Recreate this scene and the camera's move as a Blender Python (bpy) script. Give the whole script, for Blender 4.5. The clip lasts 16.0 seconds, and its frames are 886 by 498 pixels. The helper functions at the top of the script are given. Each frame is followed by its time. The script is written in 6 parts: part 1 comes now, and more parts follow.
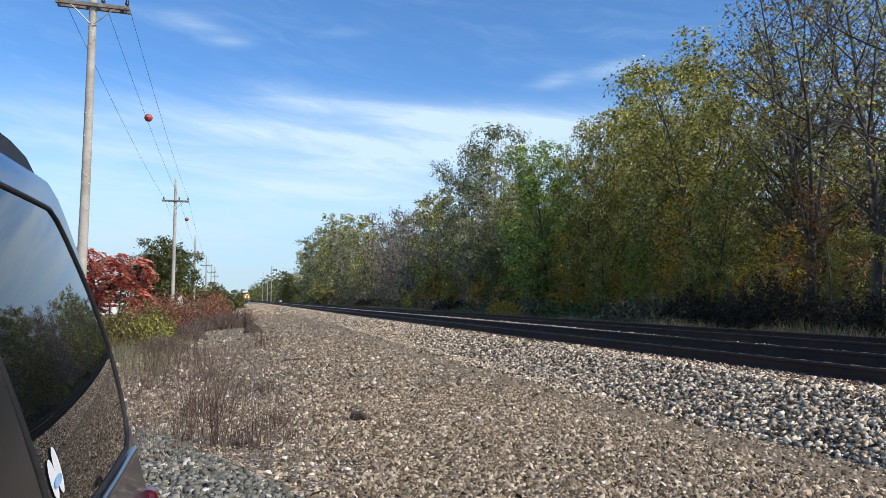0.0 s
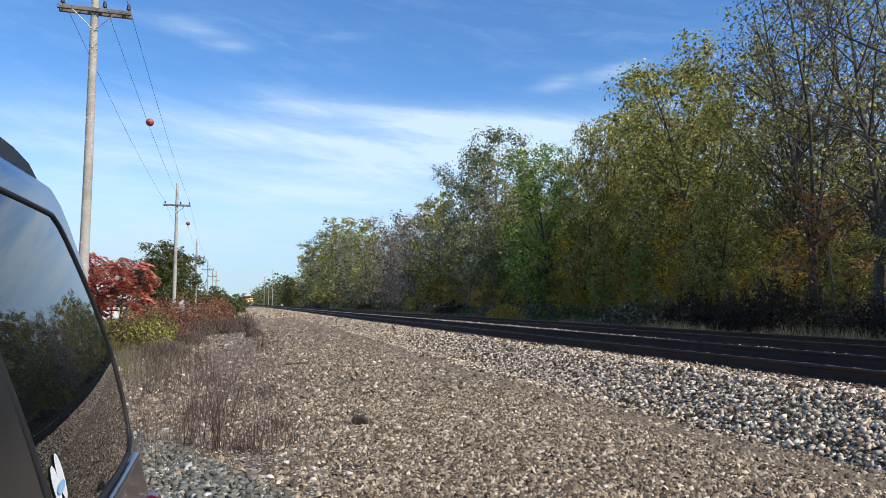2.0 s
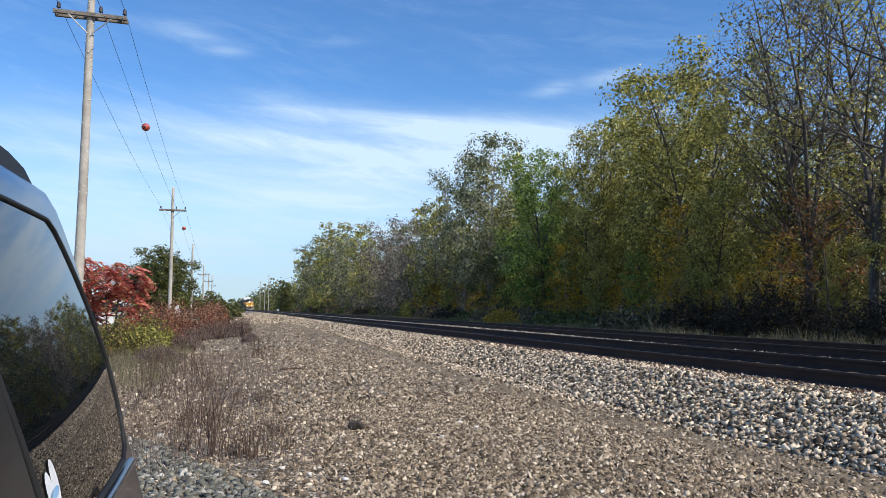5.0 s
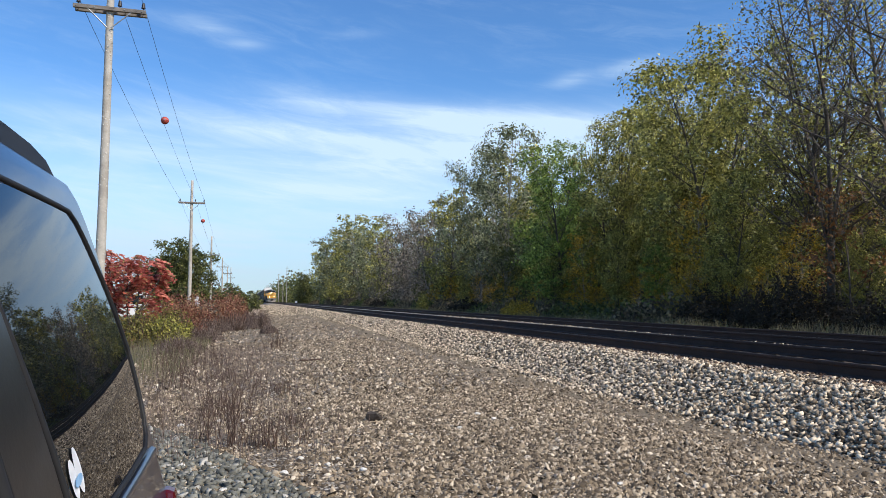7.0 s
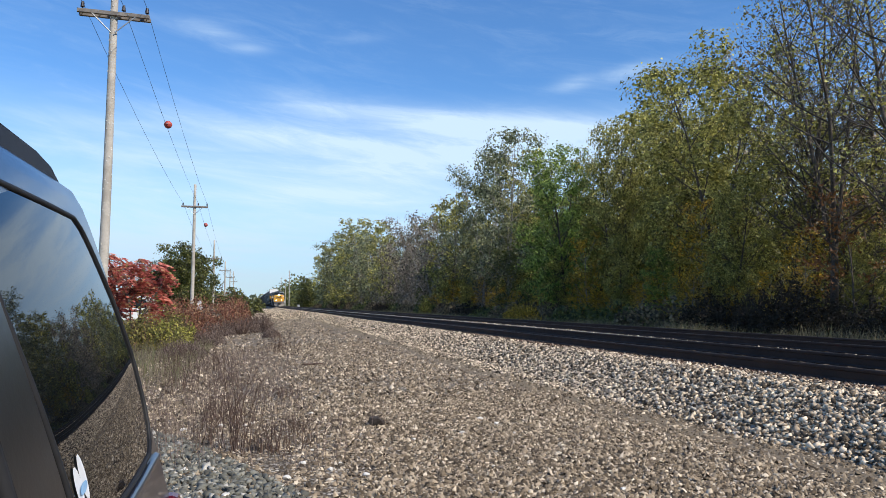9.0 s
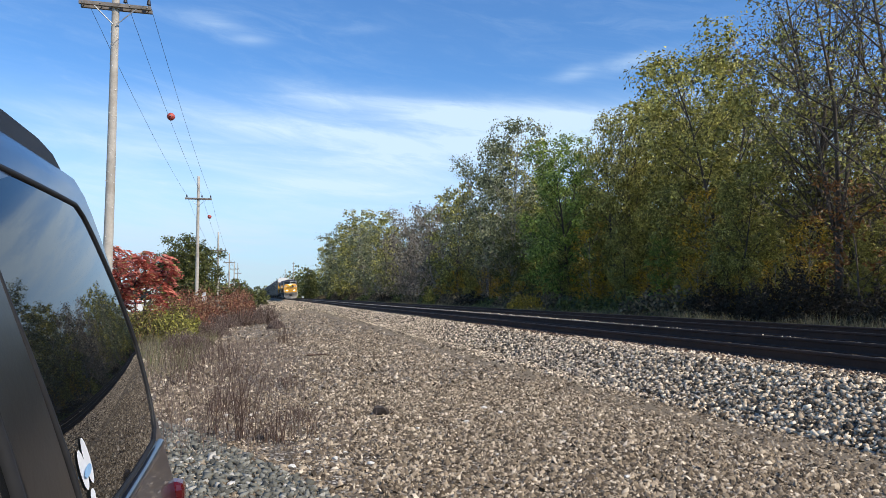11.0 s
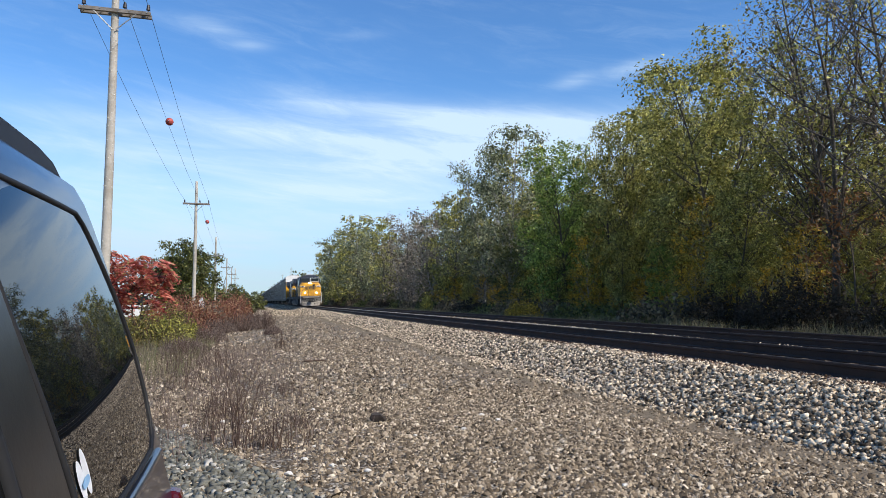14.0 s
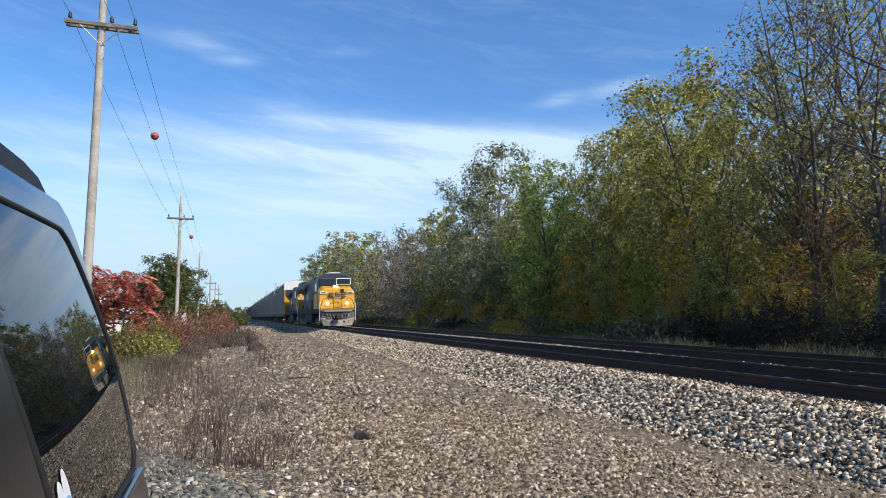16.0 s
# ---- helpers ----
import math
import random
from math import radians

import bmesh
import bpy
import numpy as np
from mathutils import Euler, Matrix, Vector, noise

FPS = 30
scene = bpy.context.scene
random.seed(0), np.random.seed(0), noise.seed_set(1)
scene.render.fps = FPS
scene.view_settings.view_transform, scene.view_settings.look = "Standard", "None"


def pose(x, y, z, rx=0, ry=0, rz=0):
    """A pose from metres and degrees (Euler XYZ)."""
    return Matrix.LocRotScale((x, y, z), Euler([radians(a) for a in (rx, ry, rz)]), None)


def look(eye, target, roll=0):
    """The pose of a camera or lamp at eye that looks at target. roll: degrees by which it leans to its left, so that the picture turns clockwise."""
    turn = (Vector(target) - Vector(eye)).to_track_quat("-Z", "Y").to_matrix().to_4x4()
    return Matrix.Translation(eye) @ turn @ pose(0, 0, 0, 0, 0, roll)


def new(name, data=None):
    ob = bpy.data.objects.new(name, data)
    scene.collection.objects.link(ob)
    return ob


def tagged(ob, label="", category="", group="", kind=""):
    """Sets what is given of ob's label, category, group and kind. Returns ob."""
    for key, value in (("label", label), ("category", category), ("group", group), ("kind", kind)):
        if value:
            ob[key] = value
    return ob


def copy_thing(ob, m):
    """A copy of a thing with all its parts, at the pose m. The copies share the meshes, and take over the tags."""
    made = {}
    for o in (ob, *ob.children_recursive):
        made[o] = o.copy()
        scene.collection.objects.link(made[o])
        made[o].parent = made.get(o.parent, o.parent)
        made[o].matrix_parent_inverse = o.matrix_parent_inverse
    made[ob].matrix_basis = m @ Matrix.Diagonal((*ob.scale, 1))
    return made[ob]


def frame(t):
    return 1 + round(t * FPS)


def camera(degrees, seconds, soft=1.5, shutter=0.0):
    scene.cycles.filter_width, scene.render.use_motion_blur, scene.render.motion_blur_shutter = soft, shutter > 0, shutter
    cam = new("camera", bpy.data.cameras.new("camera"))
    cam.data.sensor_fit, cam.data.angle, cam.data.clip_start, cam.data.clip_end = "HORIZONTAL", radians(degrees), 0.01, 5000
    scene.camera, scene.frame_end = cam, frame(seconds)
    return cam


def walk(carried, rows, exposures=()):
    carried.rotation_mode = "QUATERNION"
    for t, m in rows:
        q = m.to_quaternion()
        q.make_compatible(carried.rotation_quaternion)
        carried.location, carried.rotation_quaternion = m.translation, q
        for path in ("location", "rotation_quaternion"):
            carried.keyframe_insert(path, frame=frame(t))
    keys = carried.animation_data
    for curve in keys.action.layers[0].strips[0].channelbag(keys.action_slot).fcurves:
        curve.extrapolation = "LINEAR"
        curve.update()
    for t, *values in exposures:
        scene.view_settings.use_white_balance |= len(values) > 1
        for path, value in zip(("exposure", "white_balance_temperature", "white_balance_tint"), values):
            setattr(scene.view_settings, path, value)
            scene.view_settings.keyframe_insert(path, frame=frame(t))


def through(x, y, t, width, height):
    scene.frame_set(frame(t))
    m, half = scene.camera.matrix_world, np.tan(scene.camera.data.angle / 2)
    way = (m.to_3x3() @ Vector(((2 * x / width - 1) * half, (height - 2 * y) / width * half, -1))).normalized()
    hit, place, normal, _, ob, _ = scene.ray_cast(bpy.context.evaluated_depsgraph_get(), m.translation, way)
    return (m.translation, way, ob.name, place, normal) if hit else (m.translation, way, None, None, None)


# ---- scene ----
cam = camera(63.4, 16.0, soft=0.75)

EYE = (0.0, 0.0, 1.56)
# seconds, yaw, pitch, roll of the hand-held camera, and its sway in metres
TURNS = [
    (0.0, -16.39, 4.05, -0.15, 0.002, -0.002, -0.001), (0.5, -16.36, 4.19, -0.21, -0.001, -0.003, 0.002),
    (1.0, -16.32, 4.18, -0.12, -0.001, -0.003, 0.002), (1.5, -16.19, 4.22, -0.01, 0.000, -0.003, 0.001),
    (2.0, -16.28, 4.33, -0.01, 0.000, -0.003, 0.002), (2.5, -16.56, 4.27, 0.06, 0.004, -0.002, -0.002),
    (3.0, -16.73, 4.26, 0.07, 0.007, -0.003, -0.004), (3.5, -16.74, 4.47, -0.03, 0.005, -0.004, -0.001),
    (4.0, -16.67, 4.76, 0.02, 0.002, -0.004, 0.002), (6.5, -15.88, 4.30, -0.05, 0.000, -0.001, 0.001),
    (7.0, -15.21, 4.08, 0.02, 0.000, 0.000, -0.001), (7.5, -15.19, 4.27, -0.14, -0.003, 0.000, 0.004),
    (8.0, -15.24, 4.32, -0.09, -0.002, -0.002, 0.003), (8.5, -15.28, 4.38, 0.01, -0.003, -0.001, 0.004),
    (8.7, -15.08, 4.41, -0.09, -0.004, 0.000, 0.005), (10.8, -14.92, 3.90, 0.08, 0.000, 0.000, 0.000),
    (11.0, -14.70, 3.66, 0.25, 0.001, 0.000, -0.008), (11.5, -14.59, 3.48, 0.37, 0.005, 0.000, -0.010),
    (12.0, -14.58, 3.60, 0.24, 0.000, 0.000, -0.003), (12.5, -14.63, 3.97, 0.07, -0.003, 0.000, -0.002),
    (13.0, -14.69, 4.02, 0.05, -0.002, 0.000, -0.002), (13.5, -14.82, 3.92, 0.12, -0.002, 0.000, -0.003),
    (14.0, -14.90, 4.15, -0.01, -0.004, 0.000, 0.001), (14.5, -15.11, 4.59, -0.11, -0.006, 0.000, 0.000),
    (15.0, -15.26, 4.84, -0.20, -0.007, 0.000, 0.002), (15.5, -15.72, 5.41, -0.35, -0.010, 0.000, 0.004),
    (16.0, -16.10, 5.50, -0.33, -0.010, -0.001, 0.005),
]
walk(cam, [(t, pose(EYE[0] + dx, EYE[1] + dy, EYE[2] + dz, 90 + pitch, roll, yaw)) for t, yaw, pitch, roll, dx, dy, dz in TURNS])

# ---- world and sun ----
SUN_AZ, SUN_EL = radians(143), radians(41)
sun_way = Vector((math.sin(SUN_AZ) * math.cos(SUN_EL), math.cos(SUN_AZ) * math.cos(SUN_EL), math.sin(SUN_EL)))
sun = new("sun", bpy.data.lights.new("sun", "SUN"))
sun.data.energy, sun.data.angle, sun.data.color = 5.0, radians(0.53), (1.0, 0.90, 0.76)
sun.matrix_world = look(sun_way * 50, (0, 0, 0))
scene.view_settings.exposure = 0.0


def link(tree, a, out, b, inp):
    tree.links.new(a.outputs[out], b.inputs[inp])


def mathnode(tree, op, a, b=None, c=None, clamp=False):
    n = tree.nodes.new("ShaderNodeMath")
    n.operation, n.use_clamp = op, clamp
    for i, v in enumerate((a, b, c)):
        if v is None:
            continue
        if isinstance(v, (int, float)):
            n.inputs[i].default_value = v
        else:
            tree.links.new(v, n.inputs[i])
    return n.outputs[0]


def smooth(tree, v, lo, hi):
    n = tree.nodes.new("ShaderNodeMapRange")
    n.interpolation_type = "SMOOTHSTEP"
    tree.links.new(v, n.inputs["Value"])
    n.inputs["From Min"].default_value, n.inputs["From Max"].default_value = lo, hi
    return n.outputs["Result"]


def build_world():
    """Blue sky paling to the horizon, with thin cirrus streaks."""
    w = bpy.data.worlds.new("sky")
    scene.world = w
    w.use_nodes = True
    t = w.node_tree
    t.nodes.clear()
    sky = t.nodes.new("ShaderNodeTexSky")
    sky.sky_type, sky.sun_disc = "NISHITA", False
    sky.sun_elevation, sky.sun_rotation = SUN_EL, SUN_AZ
    sky.altitude, sky.air_density, sky.dust_density, sky.ozone_density = 200, 1.1, 0.15, 4.0
    co = t.nodes.new("ShaderNodeTexCoord")
    sep = t.nodes.new("ShaderNodeSeparateXYZ")
    link(t, co, "Generated", sep, 0)
    el = mathnode(t, "MULTIPLY", mathnode(t, "ARCSINE", sep.outputs[2]), 57.2958)
    az = mathnode(t, "MULTIPLY", mathnode(t, "ARCTAN2", sep.outputs[0], sep.outputs[1]), 57.2958)

    def streaks(sx, sy, shear, seed, detail, lo, hi, rough=0.6):
        comb = t.nodes.new("ShaderNodeCombineXYZ")
        t.links.new(mathnode(t, "MULTIPLY", az, sx), comb.inputs[0])
        t.links.new(mathnode(t, "MULTIPLY", mathnode(t, "ADD", el, mathnode(t, "MULTIPLY", az, shear)), sy), comb.inputs[1])
        comb.inputs[2].default_value = seed
        n = t.nodes.new("ShaderNodeTexNoise")
        n.inputs["Scale"].default_value, n.inputs["Detail"].default_value = 1.0, detail
        n.inputs["Roughness"].default_value, n.inputs["Distortion"].default_value = rough, 0.7
        link(t, comb, 0, n, "Vector")
        return smooth(t, n.outputs[0], lo, hi)

    def blob(a, e, ra, re, tilt, amount):
        """A soft oval bank of cloud, in degrees."""
        da = mathnode(t, "SUBTRACT", az, a)
        de = mathnode(t, "SUBTRACT", mathnode(t, "SUBTRACT", el, e), mathnode(t, "MULTIPLY", da, tilt))
        q = mathnode(t, "ADD", mathnode(t, "POWER", mathnode(t, "ABSOLUTE", mathnode(t, "DIVIDE", da, ra)), 2.0),
                     mathnode(t, "POWER", mathnode(t, "ABSOLUTE", mathnode(t, "DIVIDE", de, re)), 2.0))
        return mathnode(t, "MULTIPLY", mathnode(t, "EXPONENT", mathnode(t, "MULTIPLY", q, -1.0)), amount)

    soft = streaks(0.05, 0.32, 0.10, 3.1, 6, 0.36, 0.66)
    fine = streaks(0.16, 0.75, 0.16, 8.4, 8, 0.38, 0.72, 0.68)
    banks = blob(18, 14.2, 12, 1.2, -0.06, 0.85)
    for args in ((4, 15.7, 4.5, 0.8, -0.10, 0.35), (7, 12.5, 13, 1.0, -0.09, 0.75), (23, 11.8, 12, 2.2, 0.0, 1.0), (4, 10.6, 16, 0.8, -0.03, 0.65),
                 (25.5, 17.1, 1.6, 0.5, 0.10, 0.55), (30, 17.6, 2.2, 0.6, 0.15, 0.6), (-3.8, 20.4, 2.4, 0.6, -0.12, 0.30), (-0.6, 19.3, 1.6, 0.4, 0.02, 0.42),
                 (8, 20.6, 2.0, 0.35, 0.05, 0.16), (-12, 13.0, 5.0, 0.7, -0.06, 0.5), (8, 8.2, 20, 1.0, -0.02, 0.4)):
        banks = mathnode(t, "ADD", banks, blob(*args))
    banks = mathnode(t, "MULTIPLY", banks, mathnode(t, "ADD", 0.40, mathnode(t, "ADD", mathnode(t, "MULTIPLY", soft, 0.45), mathnode(t, "MULTIPLY", fine, 0.32))))
    low = mathnode(t, "SUBTRACT", 1.0, smooth(t, el, 5.0, 17.5))
    low = mathnode(t, "MULTIPLY", low, mathnode(t, "ADD", 0.62, mathnode(t, "MULTIPLY", soft, 0.3)))
    high = mathnode(t, "MULTIPLY", mathnode(t, "MULTIPLY", soft, fine), 0.12)
    cover = mathnode(t, "ADD", mathnode(t, "ADD", mathnode(t, "MULTIPLY", banks, 1.0), low), high, clamp=True)
    cover = mathnode(t, "MULTIPLY", cover, 0.88)
    mix = t.nodes.new("ShaderNodeMix")
    mix.data_type = "RGBA"
    t.links.new(cover, mix.inputs["Factor"])
    t.links.new(mixcol(t, 1.0, sky.outputs[0], (0.71, 1.06, 1.38), "MULTIPLY"), mix.inputs["A"])
    mix.inputs["B"].default_value = (5.9, 7.45, 9.0, 1)
    bg = t.nodes.new("ShaderNodeBackground")
    bg.inputs["Strength"].default_value = 0.124
    haze = mathnode(t, "ADD", 0.80, mathnode(t, "MULTIPLY", smooth(t, el, 0.0, 9.0), 0.20))
    dim = t.nodes.new("ShaderNodeVectorMath")
    dim.operation = "SCALE"
    t.links.new(mix.outputs["Result"], dim.inputs[0])
    t.links.new(haze, dim.inputs["Scale"])
    t.links.new(dim.outputs[0], bg.inputs["Color"])
    out = t.nodes.new("ShaderNodeOutputWorld")
    link(t, bg, 0, out, 0)


# ---- materials ----
def ramp(tree, fac, stops):
    n = tree.nodes.new("ShaderNodeValToRGB")
    e = n.color_ramp.elements
    while len(e) < len(stops):
        e.new(0.5)
    for k, (p, c) in zip(e, stops):
        k.position, k.color = p, (*c, 1)
    tree.links.new(fac, n.inputs[0])
    return n.outputs[0]


def mixcol(tree, fac, a, b, mode="MIX"):
    n = tree.nodes.new("ShaderNodeMix")
    n.data_type, n.blend_type = "RGBA", mode
    for sock, v in (("Factor", fac), ("A", a), ("B", b)):
        if isinstance(v, (int, float)):
            n.inputs[sock].default_value = v
        elif isinstance(v, tuple):
            n.inputs[sock].default_value = (*v, 1)
        else:
            tree.links.new(v, n.inputs[sock])
    return n.outputs["Result"]


def noisenode(tree, scale, detail=4, rough=0.6, vec=None, distort=0.0):
    n = tree.nodes.new("ShaderNodeTexNoise")
    n.inputs["Scale"].default_value, n.inputs["Detail"].default_value = scale, detail
    n.inputs["Roughness"].default_value, n.inputs["Distortion"].default_value = rough, distort
    if vec is None:
        c = tree.nodes.new("ShaderNodeTexCoord")
        vec = c.outputs["Object"]
    tree.links.new(vec, n.inputs["Vector"])
    return n.outputs[0]


def bump(tree, bsdf, height, strength, dist):
    n = tree.nodes.new("ShaderNodeBump")
    n.inputs["Strength"].default_value, n.inputs["Distance"].default_value = strength, dist
    tree.links.new(height, n.inputs["Height"])
    tree.links.new(n.outputs[0], bsdf.inputs["Normal"])


def base_mat(name, rough=0.7, metal=0.0):
    m = bpy.data.materials.new(name)
    m.use_nodes = True
    t = m.node_tree
    b = t.nodes["Principled BSDF"]
    b.inputs["Roughness"].default_value, b.inputs["Metallic"].default_value = rough, metal
    return m, t, b


def worn(name, col, col2, scale=3.0, rough=0.6, metal=0.0, fine=40.0, relief=0.15, depth=0.01, coat=0.0):
    """A surface whose colour drifts between two tones at a coarse and a fine scale."""
    m, t, b = base_mat(name, rough, metal)
    big, small = noisenode(t, scale, 5), noisenode(t, fine, 4, 0.7)
    f = mathnode(t, "ADD", mathnode(t, "MULTIPLY", big, 0.7), mathnode(t, "MULTIPLY", small, 0.3))
    c = mixcol(t, smooth(t, f, 0.36, 0.64), col, col2)
    t.links.new(c, b.inputs["Base Color"])
    t.links.new(mathnode(t, "ADD", rough - 0.08, mathnode(t, "MULTIPLY", big, 0.16), clamp=True), b.inputs["Roughness"])
    if relief:
        bump(t, b, small, relief, depth)
    if coat:
        b.inputs["Coat Weight"].default_value, b.inputs["Coat Roughness"].default_value = coat, 0.03
    return m


def island(name, stops, rough=0.85, through=0.0, relief=0.0, scale=60.0):
    """Each loose piece (leaf or stone) of a joined mesh takes its own tone."""
    m, t, b = base_mat(name, rough)
    g = t.nodes.new("ShaderNodeNewGeometry")
    c = ramp(t, g.outputs["Random Per Island"], stops)
    n = noisenode(t, scale, 3)
    c = mixcol(t, 0.55, c, mixcol(t, n, (0.3, 0.3, 0.3), (1.75, 1.75, 1.75)), "MULTIPLY")
    t.links.new(c, b.inputs["Base Color"])
    b.inputs["Specular IOR Level"].default_value = 0.5 if through else 0.25
    if relief:
        bump(t, b, n, relief, 0.01)
    if through:
        tr = t.nodes.new("ShaderNodeBsdfTranslucent")
        t.links.new(c, tr.inputs["Color"])
        mx = t.nodes.new("ShaderNodeMixShader")
        mx.inputs[0].default_value = through
        link(t, b, 0, mx, 1)
        link(t, tr, 0, mx, 2)
        t.links.new(mx.outputs[0], t.nodes["Material Output"].inputs["Surface"])
    return m


def glow(name, col, strength):
    m, t, b = base_mat(name, 0.3)
    b.inputs["Base Color"].default_value = (*col, 1)
    b.inputs["Emission Color"].default_value = (*col, 1)
    b.inputs["Emission Strength"].default_value = strength
    return m


M_BALLAST = island("ballast_stone", [(0, (0.0389, 0.0296, 0.0207)), (0.28, (0.127, 0.1, 0.0705)), (0.55, (0.378, 0.302, 0.214)), (0.8, (0.659, 0.536, 0.385)), (1, (0.896, 0.755, 0.564))], 0.9)
M_GRAVEL = island("gravel_stone", [(0, (0.0477, 0.0359, 0.0243)), (0.3, (0.131, 0.101, 0.0683)), (0.65, (0.267, 0.209, 0.142)), (0.9, (0.448, 0.365, 0.259)), (1, (0.725, 0.618, 0.468))], 0.92)
M_RUSTSTONE = island("rust_stained_stone", [(0, (0.030, 0.016, 0.010)), (0.5, (0.115, 0.070, 0.047)), (0.85, (0.25, 0.175, 0.13)), (1, (0.42, 0.33, 0.26))], 0.95)
M_CRUSHED = island("crushed_grey_stone", [(0, (0.075, 0.074, 0.062)), (0.5, (0.16, 0.158, 0.132)), (0.9, (0.24, 0.236, 0.20)), (1, (0.50, 0.47, 0.41))], 0.9)
M_WHITESTONE = worn("pale_limestone", (0.55, 0.52, 0.46), (0.75, 0.72, 0.66), 20, 0.9)
M_CLOD = worn("dark_clod", (0.03, 0.024, 0.02), (0.07, 0.055, 0.045), 30, 0.95, relief=0.6)
M_RAIL = worn("rusted_rail_steel", (0.026, 0.014, 0.010), (0.050, 0.027, 0.018), 2.0, 0.9, 0.0)
M_RAILTOP = worn("dull_rail_head", (0.045, 0.034, 0.028), (0.085, 0.068, 0.056), 3.0, 0.6, 0.5)
M_TIE = worn("creosoted_tie", (0.05, 0.038, 0.03), (0.13, 0.10, 0.075), 4, 0.9, relief=0.5)
M_TIMBER = worn("weathered_pole_timber", (0.33, 0.30, 0.255), (0.50, 0.465, 0.41), 1.2, 0.85, fine=14, relief=0.4)
M_GREYWOOD = worn("grey_crossarm_timber", (0.13, 0.115, 0.10), (0.24, 0.215, 0.19), 3, 0.85, relief=0.3)
M_GALV = worn("galvanised_steel", (0.30, 0.31, 0.32), (0.45, 0.46, 0.47), 5, 0.5, 0.6)
M_PORCELAIN = worn("dark_glazed_insulator", (0.012, 0.012, 0.020), (0.03, 0.026, 0.03), 9, 0.5)
M_WIRE = worn("dark_wire", (0.05, 0.055, 0.065), (0.09, 0.095, 0.10), 1, 0.6, 0.4, relief=0)
M_BALL = worn("faded_red_marker", (0.36, 0.045, 0.035), (0.50, 0.10, 0.075), 4, 0.6)
M_BARK = worn("grey_brown_bark", (0.050, 0.040, 0.031), (0.135, 0.115, 0.094), 1.5, 0.95, fine=18, relief=0.8, depth=0.03)
M_PALEBARK = worn("pale_bark", (0.20, 0.18, 0.15), (0.40, 0.37, 0.33), 1.5, 0.95, fine=18, relief=0.6, depth=0.02)
M_STEM = worn("dry_weed_stem", (0.058, 0.035, 0.026), (0.125, 0.080, 0.058), 6, 0.95, relief=0)

LEAF = {
    "green": island("green_leaves", [(0, (0.0555, 0.0912, 0.0189)), (0.6, (0.214, 0.305, 0.0594)), (1, (0.505, 0.627, 0.137))], 0.5, 0.42, scale=0.8),
    "olive": island("olive_leaves", [(0, (0.0856, 0.0854, 0.0218)), (0.6, (0.333, 0.311, 0.0757)), (1, (0.801, 0.729, 0.203))], 0.5, 0.42, scale=0.8),
    "yellow": island("yellowing_leaves", [(0, (0.122, 0.0868, 0.0153)), (0.5, (0.423, 0.287, 0.0372)), (1, (0.98, 0.614, 0.0668))], 0.5, 0.42, scale=0.8),
    "silver": island("grey_green_leaves", [(0, (0.0425, 0.0512, 0.0243)), (0.6, (0.17, 0.189, 0.0886)), (1, (0.444, 0.466, 0.261))], 0.5, 0.28, scale=0.8),
    "brown": island("brown_leaves", [(0, (0.0637, 0.0532, 0.0391)), (0.6, (0.231, 0.192, 0.141)), (1, (0.476, 0.386, 0.268))], 0.5, 0.28, scale=0.8),
    # near-black brown: the shade under the trees is put into this leaf colour
    "dark": island("shade_dark_leaves", [(0, (0.022, 0.017, 0.011)), (0.6, (0.040, 0.031, 0.019)), (1, (0.062, 0.048, 0.028))], 0.8, 0.3, scale=0.8),
    "umber": island("umber_leaves", [(0, (0.0675, 0.0513, 0.0312)), (0.6, (0.176, 0.128, 0.0715)), (1, (0.378, 0.284, 0.143))], 0.7, 0.3, scale=0.8),
    "deep": island("deep_green_leaves", [(0, (0.0322, 0.0402, 0.0113)), (0.6, (0.116, 0.132, 0.0354)), (1, (0.281, 0.278, 0.0784))], 0.5, 0.42, scale=0.8),
    "red": island("red_sumac_leaves", [(0, (0.276, 0.0633, 0.0504)), (0.5, (0.552, 0.144, 0.108)), (0.8, (0.759, 0.322, 0.24)), (1, (0.345, 0.322, 0.12))], 0.55, 0.42, scale=2),
    "russet": island("russet_leaves", [(0, (0.13, 0.045, 0.030)), (0.5, (0.29, 0.115, 0.070)), (1, (0.40, 0.26, 0.14))], 0.7, 0.35, scale=2),
    "orange": island("orange_leaves", [(0, (0.15, 0.0638, 0.0225)), (0.6, (0.285, 0.128, 0.0413)), (1, (0.375, 0.21, 0.0675))], 0.6, 0.4, scale=2),
    "lime": island("lime_yellow_leaves", [(0, (0.122, 0.129, 0.0378)), (0.5, (0.269, 0.258, 0.0675)), (1, (0.513, 0.476, 0.0945))], 0.6, 0.35, scale=2),
    "bush": island("olive_bush_leaves", [(0, (0.0675, 0.0675, 0.0216)), (0.55, (0.203, 0.189, 0.054)), (0.85, (0.365, 0.324, 0.072)), (1, (0.324, 0.176, 0.084))], 0.6, 0.35, scale=2),
    "straw": island("straw_grass", [(0, (0.112, 0.0972, 0.0567)), (0.6, (0.24, 0.206, 0.121)), (1, (0.15, 0.167, 0.0675))], 0.8, 0.3, scale=2),
    "drywood": island("dry_brown_twigs", [(0, (0.104, 0.0761, 0.0642)), (0.6, (0.198, 0.147, 0.124)), (1, (0.312, 0.243, 0.198))], 0.9, 0.25, scale=4),
}


